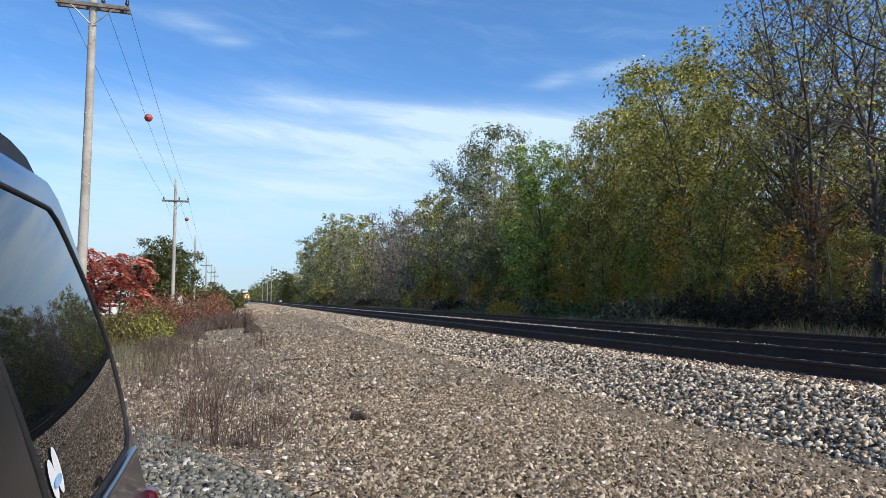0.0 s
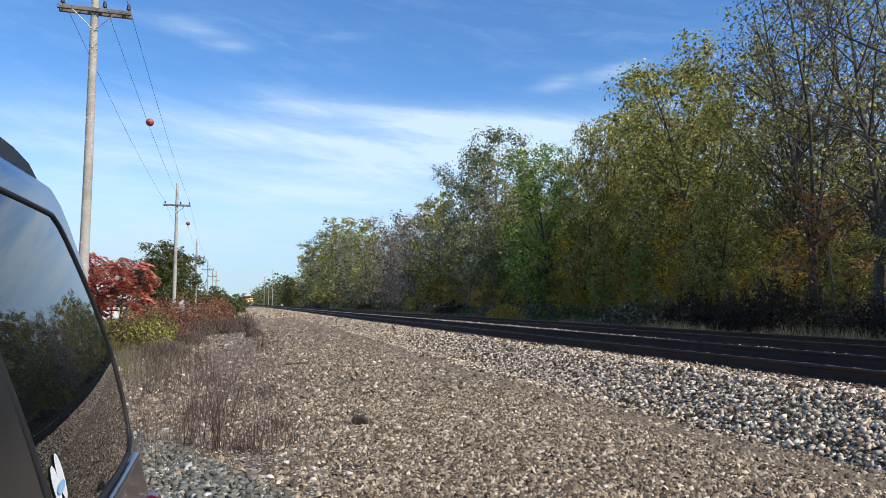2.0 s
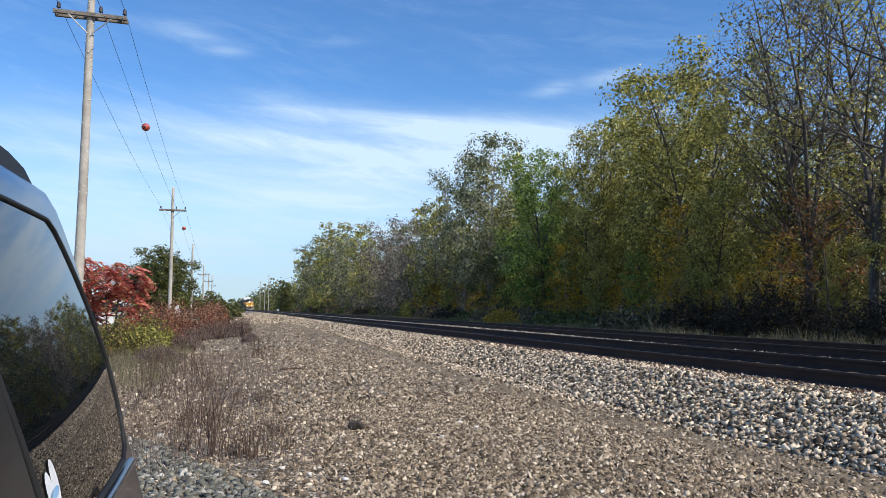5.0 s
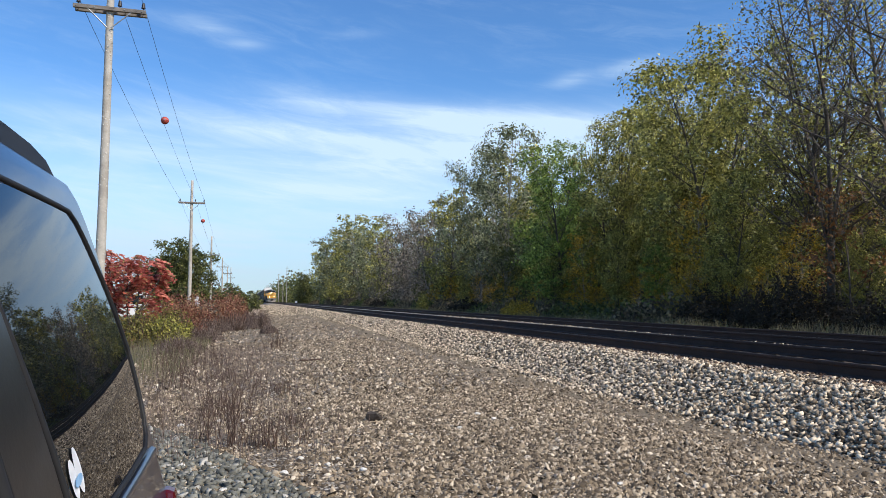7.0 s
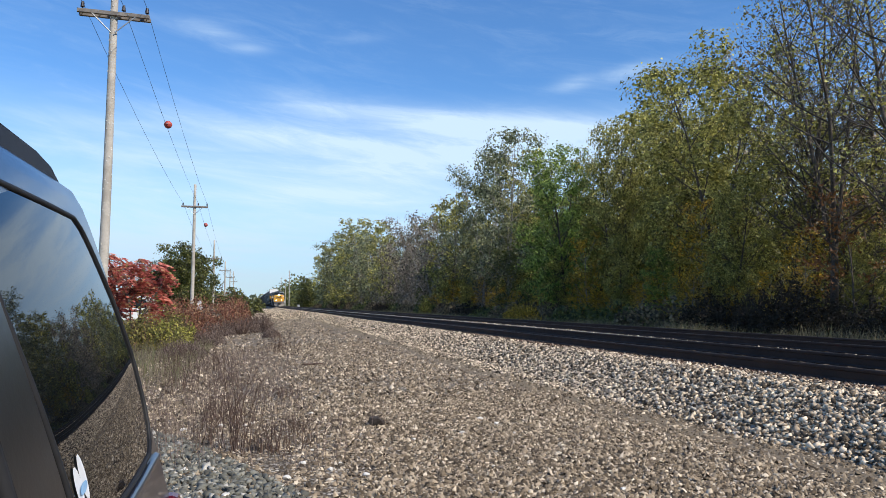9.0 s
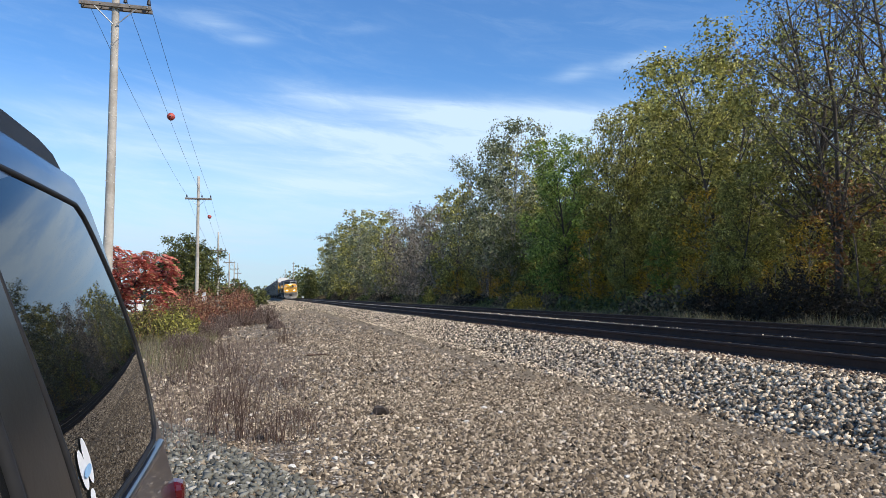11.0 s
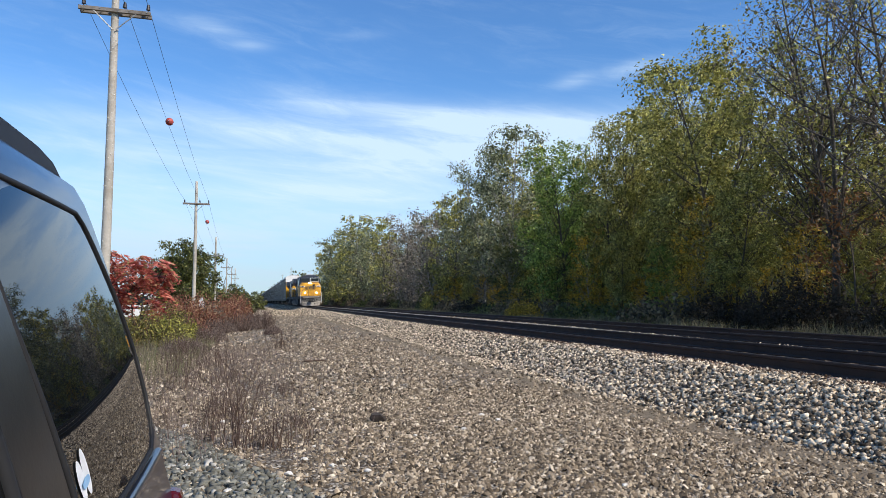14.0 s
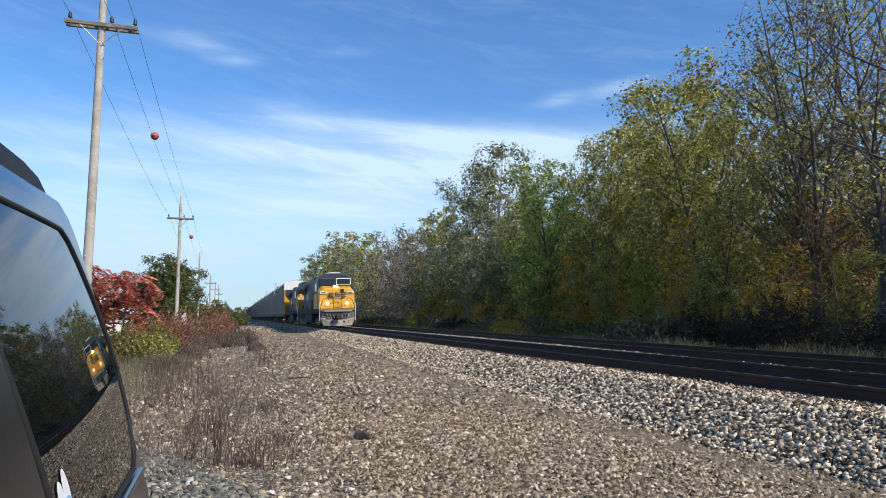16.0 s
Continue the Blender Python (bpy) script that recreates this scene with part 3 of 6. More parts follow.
def turned_blades(centres, normals, size, rng):
    """Small pointed leaves lying roughly across the given directions, three corners each."""
    n = len(centres)
    k = normals + rng.normal(size=(n, 3)) * 0.45
    k /= np.linalg.norm(k, axis=1)[:, None] + 1e-9
    u = np.cross(k, rng.normal(size=(n, 3)))
    u /= np.linalg.norm(u, axis=1)[:, None] + 1e-9
    w = np.cross(k, u)
    s = (size * rng.uniform(0.55, 1.35, n))[:, None]
    v = np.stack([centres - u * s * 0.45 + w * s * 0.45, centres + u * s * 0.68, centres - u * s * 0.45 - w * s * 0.45], 1)
    return v.reshape(-1, 3), np.arange(n * 3).reshape(n, 3)


def lobed_tree(seed, h, r, base, lobes, leaves, size, leaf, bark=None, stems=1, thick=0.0075, twigs=7, tuft=0.20, lobe=0.40, bare=0.0):
    """A broadleaf tree: trunk, arching limbs, twigs, and a crown of leafy lobes made of tufts with gaps between them."""
    rng = np.random.default_rng(seed)
    paths, fine, centres, radii = [], [], [], []
    trunks = []
    if stems == 1:
        trunks.append(limb_path((0, 0, -0.3), (rng.normal() * 0.05, rng.normal() * 0.05, 1), h * 0.92, rng, 0.1, 12, 0.035))
    else:
        low = limb_path((0, 0, -0.3), (0.03, 0.0, 1), h * 0.2 + 0.3, rng, 0, 4, 0.03)
        paths.append((low, np.linspace(h * thick * 1.5, h * thick * 1.2, 4)))
        for s in range(stems):
            a = 6.28 * s / stems + rng.uniform(-0.5, 0.5)
            trunks.append(limb_path(low[-1], (math.cos(a) * 0.27, math.sin(a) * 0.27, 1), h * 0.74, rng, 0.16, 10, 0.045))
    for tr in trunks:
        paths.append((tr, np.linspace(h * thick * (1.3 if stems == 1 else 0.95), 0.015, len(tr))))
    for k in range(lobes):
        v = (k + rng.uniform(0, 1)) / lobes
        z = h * (base + (0.97 - base) * v)
        wide = r * math.sin(math.pi * min(1.0, 0.22 + 0.62 * v)) ** 0.65
        tr = trunks[k % len(trunks)]
        u = np.clip((z - tr[0][2]) / (tr[-1][2] - tr[0][2]), 0, 1)
        a = k * 2.399 + rng.uniform(-0.7, 0.7)
        out = wide * rng.uniform(0.35, 1.0)
        low_u = max(0.04, u - 0.18 - 0.25 * out / h)
        zz = min(low_u * (len(tr) - 1), len(tr) - 1.001)
        i = int(zz)
        p = tr[i] + (tr[i + 1] - tr[i]) * (zz - i)
        zz = min(u * (len(tr) - 1), len(tr) - 1.001)
        axis = tr[int(zz)]
        c = np.array([axis[0] * 0.6 + math.cos(a) * out, axis[1] * 0.6 + math.sin(a) * out, z + rng.normal() * 0.02 * h])
        mid = (p + c) / 2 + np.array([math.cos(a) * 0.12 * out, math.sin(a) * 0.12 * out, -0.06 * out]) + rng.normal(size=3) * 0.06 * out
        q = np.linspace(0, 1, 6)[:, None]
        limb = p * (1 - q) ** 2 + 2 * mid * q * (1 - q) + c * q * q
        r0 = h * thick * 0.5 * (1.05 - 0.7 * v)
        paths.append((limb, np.linspace(r0, 0.012, 6)))
        size_lobe = r * lobe * rng.uniform(0.75, 1.25) * (1.10 - 0.30 * v)
        for _ in range(twigs):
            s = limb[rng.integers(2, 6)]
            d = rng.normal(size=3) + np.array([0, 0, 0.5])
            tw = limb_path(s, d, size_lobe * rng.uniform(0.6, 1.2), rng, 0.3, 3, 0.16)
            fine.append((tw, np.array([r0 * 0.25 + 0.006, 0.010, 0.004])))
        if rng.uniform() >= bare:
            centres.append(c)
            radii.append(size_lobe)
    va, fa = tubes(paths, 5)
    vb, fb = tubes(fine, 3)
    trunk = big_mesh("trunk", np.concatenate([va, vb]), np.concatenate([fa, fb + len(va)]), bark or M_BARK)
    centres, radii = np.array(centres), np.array(radii)
    area = radii ** 2 / (radii ** 2).sum()
    spots, ways = [], []
    for c, rad, share in zip(centres, radii, area):
        n_tuft = int(rng.integers(13, 20))
        d = rng.normal(size=(n_tuft, 3)) + np.array([0, 0, 0.25])
        d /= np.linalg.norm(d, axis=1)[:, None]
        t = d * rng.uniform(0.55, 1.08, n_tuft)[:, None] * rad * np.array([1, 1, 0.82])
        m = max(12, int(leaves * share))
        pick = rng.integers(0, n_tuft, m)
        spots.append(c + t[pick] + rng.normal(size=(m, 3)) * rad * tuft * np.array([1, 1, 0.75]))
        ways.append(d[pick] + np.array([0, 0, 0.25]))
    spots, ways = np.concatenate(spots), np.concatenate(ways)
    ok = spots[:, 2] > 0.15
    v, f = turned_blades(spots[ok], ways[ok], size, rng)
    crown = big_mesh("crown", v, f, LEAF[leaf])
    fit = Matrix.Scale(h / float(spots[:, 2].max()), 4)
    trunk.transform(fit)
    crown.transform(fit)
    return trunk, crown


def make_tree(meshes, m, name, label, group=""):
    t = thing(name, label, "tree", group)
    t.matrix_basis = m
    for n, me in zip(("trunk", "crown"), meshes):
        ob = new(n, me)
        ob.parent = t
    return t


def stand(x, y, s=1.0, turn=0.0, wide=1.0):
    return pose(x, y, float(ground_z(x, y)) - 0.02, 0, 0, turn) @ Matrix.Diagonal((s * wide, s * wide, s, 1))


CANOPY_Y = [0, 17, 23, 29, 32, 34, 36, 40, 45, 48, 51, 56, 61, 64, 67, 72, 80, 90, 100, 108, 115, 124, 137, 153, 168, 196, 254, 297, 320, 420]
CANOPY_H = [12.5, 12.5, 20, 20.5, 18.5, 17.0, 17.4, 17.8, 17.2, 16.0, 16.4, 16.4, 16.0, 15.8, 17.8, 19.2, 19.4, 18.0, 17.4, 15.6, 14.8, 16.3, 17.0, 19.3, 20.6, 22.0, 21.4, 19.0, 14.5, 14]


def canopy(x, y):
    """Height of the wood's top at a place, so that the skyline holds along the line of sight."""
    near = [float(np.interp(y * 27.0 / (x + d), CANOPY_Y, CANOPY_H)) for d in (-2.2, 0, 2.2)]
    return min(near) * x / 27.0


KIND_H = {"tall": 20.0, "olive": 17.0, "green": 16.5, "silver": 20.0, "yellow": 10.0, "brown": 15.0, "deep": 12.0, "russet": 7.0}
KIND_WORDS = {
    "tall": "tall half-bare tree with sparse brownish olive leaves", "olive": "olive-green leafy tree at the wood's edge",
    "green": "dense bright green leafy tree in the wood", "silver": "tall grey-green poplar with fluttering leaves",
    "yellow": "slender understorey tree with yellowing leaves", "brown": "grey-brown thinly leafed autumn tree",
    "deep": "dark green leafy tree in the shade of the wood", "russet": "small understorey tree with orange-red leaves",
}
# the trees of the edge that stand out: kind, x, y, height, breadth
EDGE_TREES = [
    ("tall", 27.6, 30.2, 20.0, 0.95),
    ("tall", 25.2, 23.2, 20.0, 1.02), ("tall", 26.2, 27.6, 20.5, 1.02), ("tall", 29.5, 27.0, 19.5, 1.08), ("tall", 28.8, 31.4, 18.4, 0.87),
    ("olive", 27.2, 37.4, 17.5, 1.04), ("olive", 27.8, 42.4, 17.0, 0.87), ("olive", 27.0, 47.6, 15.6, 0.81), ("olive", 27.4, 51.2, 16.1, 0.84),
    ("green", 26.0, 56.4, 15.9, 1.02), ("green", 27.5, 61.0, 15.9, 0.87), ("silver", 27.0, 74.2, 21.3, 0.92), ("silver", 27.6, 84.0, 21.6, 0.87),
    ("olive", 26.2, 93.5, 17.3, 0.87), ("silver", 28.0, 100.0, 17.7, 0.77), ("brown", 26.0, 104.0, 15.7, 0.92), ("brown", 26.4, 112.0, 15.3, 0.97),
    ("brown", 26.0, 121.0, 16.0, 0.97), ("brown", 26.5, 131.0, 17.1, 1.02), ("olive", 26.5, 144.0, 18.3, 0.97), ("silver", 26.0, 156.0, 19.9, 1.08),
    ("silver", 26.0, 172.0, 21.3, 1.12), ("olive", 26.0, 192.0, 22.4, 1.18), ("silver", 25.5, 214.0, 21.9, 1.12), ("olive", 25.2, 243.0, 20.3, 1.08), ("silver", 25.2, 268.0, 17.8, 1.12),
]


def build_woods():
    near = {
        "tall": [lobed_tree(30 + i, 20, 3.9, 0.30, 34, 3600, 0.135, "brown" if i == 1 else "olive", None, 2 + i % 2, 0.0075, 13, 0.24, 0.40, 0.18) for i in range(3)],
        "olive": [lobed_tree(40 + i, 17, 3.6, 0.22, 32, 13500, 0.170, "olive", None, 1 + i % 2, 0.0075, 6) for i in range(3)],
        "green": [lobed_tree(50 + i, 16.5, 3.7, 0.16, 34, 13500, 0.175, "green", None, 1, 0.0075, 5) for i in range(2)],
        "silver": [lobed_tree(60 + i, 20, 4.2, 0.22, 30, 11500, 0.205, "silver", M_PALEBARK, 1 + i % 2, 0.0075, 7) for i in range(3)],
        "yellow": [lobed_tree(70 + i, 10, 2.2, 0.16, 22, 4200, 0.15, "yellow", M_PALEBARK, 1, 0.006, 5) for i in range(3)],
        "brown": [lobed_tree(80 + i, 15, 3.4, 0.16, 28, 2800, 0.20, "brown", None, 2, 0.007, 14, 0.26) for i in range(2)],
        "deep": [lobed_tree(90 + i, 12, 3.0, 0.10, 26, 6500, 0.17, "deep", None, 1, 0.007, 5) for i in range(2)],
    }
    near["russet"] = [lobed_tree(98, 7, 1.9, 0.35, 14, 900, 0.15, "orange", None, 1, 0.007, 6)]
    far = {
        "tall": [lobed_tree(130, 20, 3.9, 0.30, 22, 1600, 0.26, "olive", None, 2, 0.007, 6, 0.24)],
        "olive": [lobed_tree(140 + i, 17, 3.8, 0.12, 26, 4600, 0.29, "olive", None, 1, 0.007, 3) for i in range(2)],
        "green": [lobed_tree(150, 16.5, 3.7, 0.12, 24, 3600, 0.30, "green", None, 1, 0.007, 3)],
        "silver": [lobed_tree(160 + i, 20, 4.4, 0.14, 28, 4600, 0.31, "silver", M_PALEBARK, 1, 0.007, 3) for i in range(3)],
        "yellow": [lobed_tree(170, 10, 2.4, 0.12, 18, 1700, 0.26, "yellow", M_PALEBARK, 1, 0.006, 3)],
        "brown": [lobed_tree(180 + i, 15, 3.6, 0.12, 26, 2600, 0.26, "brown", M_PALEBARK if i else None, 2, 0.007, 9, 0.26) for i in range(2)],
        "deep": [lobed_tree(190, 12, 3.2, 0.08, 22, 2600, 0.30, "deep", None, 1, 0.007, 3)],
    }
    rng = np.random.default_rng(21)
    made = {}

    def plant(kind, x, y, h, wide=1.0):
        # the 9 m margin keeps some out-of-view trees for the shade they cast
        if y < x / 1.13 - 9.0:
            return
        away = y > 88 or x > 36
        i = int(rng.integers(0, len((far if away else near)[kind])))
        key = (away, kind, i)
        m = stand(x, y, h / KIND_H[kind], rng.uniform(0, 360), wide)
        if key not in made:
            made[key] = make_tree((far if away else near)[kind][i], m, "tree", KIND_WORDS[kind], "trees of the wood")
        else:
            copy_thing(made[key], m)

    def pick(y):
        if y < 33:
            return "tall"
        if y < 54:
            return "olive"
        if y < 66:
            return str(rng.choice(["green", "olive"]))
        if y < 100:
            return str(rng.choice(["silver", "olive"]))
        if y < 140:
            return str(rng.choice(["brown", "brown", "silver"]))
        return str(rng.choice(["silver", "olive", "brown"]))

    for row in EDGE_TREES:
        plant(*row)
    # second and third rows, lower than the skyline
    y = 12.0
    while y < 330:
        x = rng.uniform(31, 35)
        s = y * 27 / x
        plant(pick(s), x, y, canopy(x, y) * (rng.uniform(0.74, 0.88) if s > 33 else 0.76))
        y += 4.6 + y * 0.034 + rng.uniform(-0.8, 0.8)
    y = 14.0
    while y < 260:
        x = rng.uniform(38, 43)
        s = y * 27 / x
        plant(pick(s), x, y, canopy(x, y) * (rng.uniform(0.64, 0.76) if s > 33 else 0.62))
        y += 6.0 + y * 0.035
    # understorey in front of and between the trunks
    y = 15.0
    while y < 170:
        x = rng.uniform(24.8, 26.4)
        if y < 33:
            kind = str(rng.choice(["yellow", "deep", "deep", "olive"]))
        elif y < 62:
            kind = str(rng.choice(["yellow", "yellow", "deep", "green", "olive"]))
        else:
            kind = str(rng.choice(["brown", "olive", "deep", "yellow"]))
        plant(kind, x, y, rng.uniform(4.5, 8.5), 1.05)
        y += 2.9 + y * 0.035 + rng.uniform(-0.9, 0.9)
    y = 14.0
    while y < 120:
        x = rng.uniform(28.4, 31.0)
        plant(str(rng.choice(["yellow", "yellow", "deep", "olive", "brown"])), x, y, rng.uniform(7.0, 11.0), 1.1)
        y += 3.2 + y * 0.035 + rng.uniform(-0.7, 0.7)
    y = 30.0
    while y < 75:
        plant(str(rng.choice(["yellow", "yellow", "olive", "yellow"])), rng.uniform(24.4, 25.6), y, rng.uniform(3.2, 6.0), 1.25)
        y += 2.2 + y * 0.02 + rng.uniform(-0.6, 0.6)
    plant("russet", 25.2, 25.4, 7.0)
    # unseen trees beyond the right edge of view, added to shade the near wood
    rng = np.random.default_rng(22)
    for x0, gap in ((26.5, 5.0), (33.0, 6.5)):
        y = -26.0
        while y < x0 / 1.13 - 9.0:
            x = x0 + rng.uniform(-1.5, 1.5)
            kind = str(rng.choice(["olive", "silver", "brown"]))
            copy_thing(made[(True, kind, 0)], stand(x, y, rng.uniform(8.8, 10.8) / KIND_H[kind], rng.uniform(0, 360)))
            y += gap + rng.uniform(-0.8, 0.8)
    dark = lobed_tree(95, 13, 4.2, 0.08, 26, 5000, 0.42, "deep", None, 1, 0.007, 3)
    made_dark = make_tree(dark, stand(21.5, 296), "tree", "rounded dark green tree at the far end of the wood")
    copy_thing(made_dark, stand(24, 318, 0.9, 80))


def clump(rng, n, cx, cy, rx, ry, h, z0=0.0):
    """Points filling a lumpy mound."""
    a, r = rng.uniform(0, 6.28, n), np.sqrt(rng.uniform(0, 1, n))
    x, y = cx + np.cos(a) * r * rx, cy + np.sin(a) * r * ry
    lump = 0.72 + 0.16 * np.sin(x * 2.3 + cy) * np.sin(y * 1.9 + cx) + 0.16 * np.sin(x * 7.1 + cx) * np.sin(y * 6.3 + cy) + 0.10 * rng.normal(size=n)
    top = h * np.sqrt(np.maximum(0, 1 - r * r)) * lump
    z = ground_z(x, y) + z0 + top * rng.uniform(0.05, 1, n) ** 0.6
    return np.stack([x, y, z], -1)


def shrub(name, label, cx, cy, rx, ry, h, leaves, size, leaf, seed, stems=10, droop=0.2, lean=0.5, bark=None):
    rng = np.random.default_rng(seed)
    t = thing(name, label, "shrub", at=(0, 0, 0))
    paths = []
    for _ in range(stems):
        a, r = rng.uniform(0, 6.28), rng.uniform(0, 0.6)
        x, y = cx + math.cos(a) * r * rx, cy + math.sin(a) * r * ry
        z = float(ground_z(x, y)) - 0.05
        paths.append((limb_path((x, y, z), (math.cos(a) * lean, math.sin(a) * lean, 1), h * rng.uniform(0.5, 0.95) * (1 - 0.4 * r), rng, 0.2, 5, 0.10), np.linspace(0.022, 0.006, 5)))
    v, f = tubes(paths, 4)
    ob = tagged(new("stem", big_mesh("stem", v, f, bark or M_BARK)), kind="stuff")
    ob.parent = t
    v, f = leaf_cards(clump(rng, leaves, cx, cy, rx, ry, h), size, rng, droop)
    ob = tagged(new("foliage", big_mesh("foliage", v, f, LEAF[leaf])), kind="stuff")
    ob.parent = t
    return t


def build_wood_edge():
    rng = np.random.default_rng(33)
    # the dark shrub bank under the nearest trees; its leaf colour carries the shade
    shrub("shrub", "dense dark shrub, the shade of the wood put into its leaf colour", 23.4, 27.2, 1.8, 3.6, 3.2, 9500, 0.125, "dark", 1, 16)
    shrub("shrub", "dense dark shrub, the shade of the wood put into its leaf colour", 23.6, 33.0, 1.6, 2.8, 2.7, 6500, 0.125, "dark", 2, 12)
    shrub("shrub", "dense dark shrub, the shade of the wood put into its leaf colour", 23.2, 20.6, 1.8, 3.2, 2.7, 7500, 0.125, "dark", 3, 12)
    shrub("shrub", "small bright yellow-green sapling by the tracks", 21.5, 89.0, 0.9, 1.0, 3.0, 1500, 0.2, "lime", 5, 6)
    shrub("shrub", "golden brown bramble by the tracks", 21.8, 56, 1.4, 3.6, 1.9, 4500, 0.16, "yellow", 6, 12)
    y, i = 37.0, 10
    while y < 260:
        # the dark kind uses the leaves with shade in their colour
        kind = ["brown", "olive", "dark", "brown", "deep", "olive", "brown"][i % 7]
        w = {"dark": "tangled shrub with shade-darkened leaves", "brown": "brown leafless-looking shrub", "olive": "olive shrub", "deep": "deep green shrub"}[kind]
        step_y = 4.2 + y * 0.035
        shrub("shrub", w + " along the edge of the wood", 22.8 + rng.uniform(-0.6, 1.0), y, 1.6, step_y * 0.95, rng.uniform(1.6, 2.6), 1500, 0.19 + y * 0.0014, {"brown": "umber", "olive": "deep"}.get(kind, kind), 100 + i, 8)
        y += step_y
        i += 1
    # dense woodland behind the first trees
    n = 46000
    y = 2 + 340 * rng.uniform(0, 1, n) ** 2.2
    x = 32 + 21 * rng.uniform(0, 1, n) ** 0.8
    seen = y > x / 1.13 - 2.0
    x, y, n = x[seen], y[seen], int(seen.sum())
    top = np.array([canopy(a, b) for a, b in zip(x, y)]) * 0.60
    z = top * rng.uniform(0.02, 1, n) ** 1.25
    v, f = leaf_blades(np.stack([x + 4, y, z], -1), 0.45, rng)
    tagged(new("woodland", big_mesh("woodland", v, f, LEAF["deep"])), "dense shaded interior of the autumn wood", "woods", kind="stuff")
    # backing fill of leaves; the unlit depth is painted by their dark colour
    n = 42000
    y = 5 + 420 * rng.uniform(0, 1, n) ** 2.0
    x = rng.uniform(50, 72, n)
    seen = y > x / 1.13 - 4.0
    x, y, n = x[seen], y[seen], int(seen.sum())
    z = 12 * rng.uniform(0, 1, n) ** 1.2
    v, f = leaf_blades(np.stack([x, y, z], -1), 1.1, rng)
    tagged(new("woodland_shade_fill", big_mesh("woodland_shade_fill", v, f, LEAF["dark"])), "leaf fill darkened to stand for the unlit depths of the autumn wood", "woods", kind="stuff")
    # far woods
    n = 14000
    y = rng.uniform(330, 900, n)
    x = 19 + rng.uniform(0, 1, n) ** 1.2 * 34
    z = rng.uniform(0, 1, n) ** 1.3 * (14 + 3 * np.sin(y * 0.13 + x * 0.2))
    a = np.stack([x, y, z], -1)
    y = rng.uniform(260, 620, n)
    x = -7 - rng.uniform(0, 1, n) ** 1.2 * 70
    z = rng.uniform(0, 1, n) ** 1.2 * (5.5 + 2.5 * np.sin(y * 0.11 + x * 0.25))
    b = np.stack([x, y, z], -1)
    v, f = leaf_cards(np.concatenate([a, b]), 1.3, rng)
    tagged(new("far_woods", big_mesh("far_woods", v, f, LEAF["deep"])), "hazy green woods far down the line", "woods", kind="stuff")
    n = 16000
    x = rng.uniform(-1600, 1600, n)
    z = rng.uniform(0, 1, n) * (15 + 5 * np.sin(x * 0.02) + 3 * np.sin(x * 0.11))
    v, f = leaf_cards(np.stack([x, 1350 + rng.uniform(0, 60, n), z], -1), 7.0, rng)
    tagged(new("horizon_woods", big_mesh("horizon_woods", v, f, LEAF["silver"])), "low line of woods on the horizon", "woods", kind="stuff")
    # grass beyond the far track
    n = 18000
    y = 8 + 130 * rng.uniform(0, 1, n) ** 1.6
    x = rng.uniform(17.6, 22.0, n)
    h = rng.uniform(0.45, 1.05, n) * (0.72 + 0.28 * np.sin(y * 0.9) * np.sin(y * 0.23 + x))
    grass_blades("tall_grass", "dry straw-coloured grass along the far side of the tracks", x, y, h, 0.022, "straw", rng)


def grass_blades(name, label, x, y, h, w, leaf, rng):
    n = len(x)
    z = ground_z(x, y) - 0.02
    a = rng.uniform(0, 6.28, n)
    lean = rng.normal(size=(n, 2)) * 0.22 * h[:, None]
    dx, dy = np.cos(a) * w * 0.5, np.sin(a) * w * 0.5
    p = np.stack([x, y, z], -1)
    side = np.stack([dx, dy, np.zeros(n)], -1)
    tip = p + np.stack([lean[:, 0], lean[:, 1], h], -1)
    mid = p + np.stack([lean[:, 0] * 0.35, lean[:, 1] * 0.35, h * 0.6], -1)
    v = np.stack([p - side, p + side, mid + side * 0.7, mid - side * 0.7, tip + side * 0.12, tip - side * 0.12], 1)
    k = np.arange(n)[:, None] * 6
    f = np.concatenate([k + np.array([[0, 1, 2, 3]]), k + np.array([[3, 2, 4, 5]])])
    tagged(new(name, big_mesh(name, v.reshape(-1, 3), f, LEAF[leaf])), label, "grass", kind="stuff")


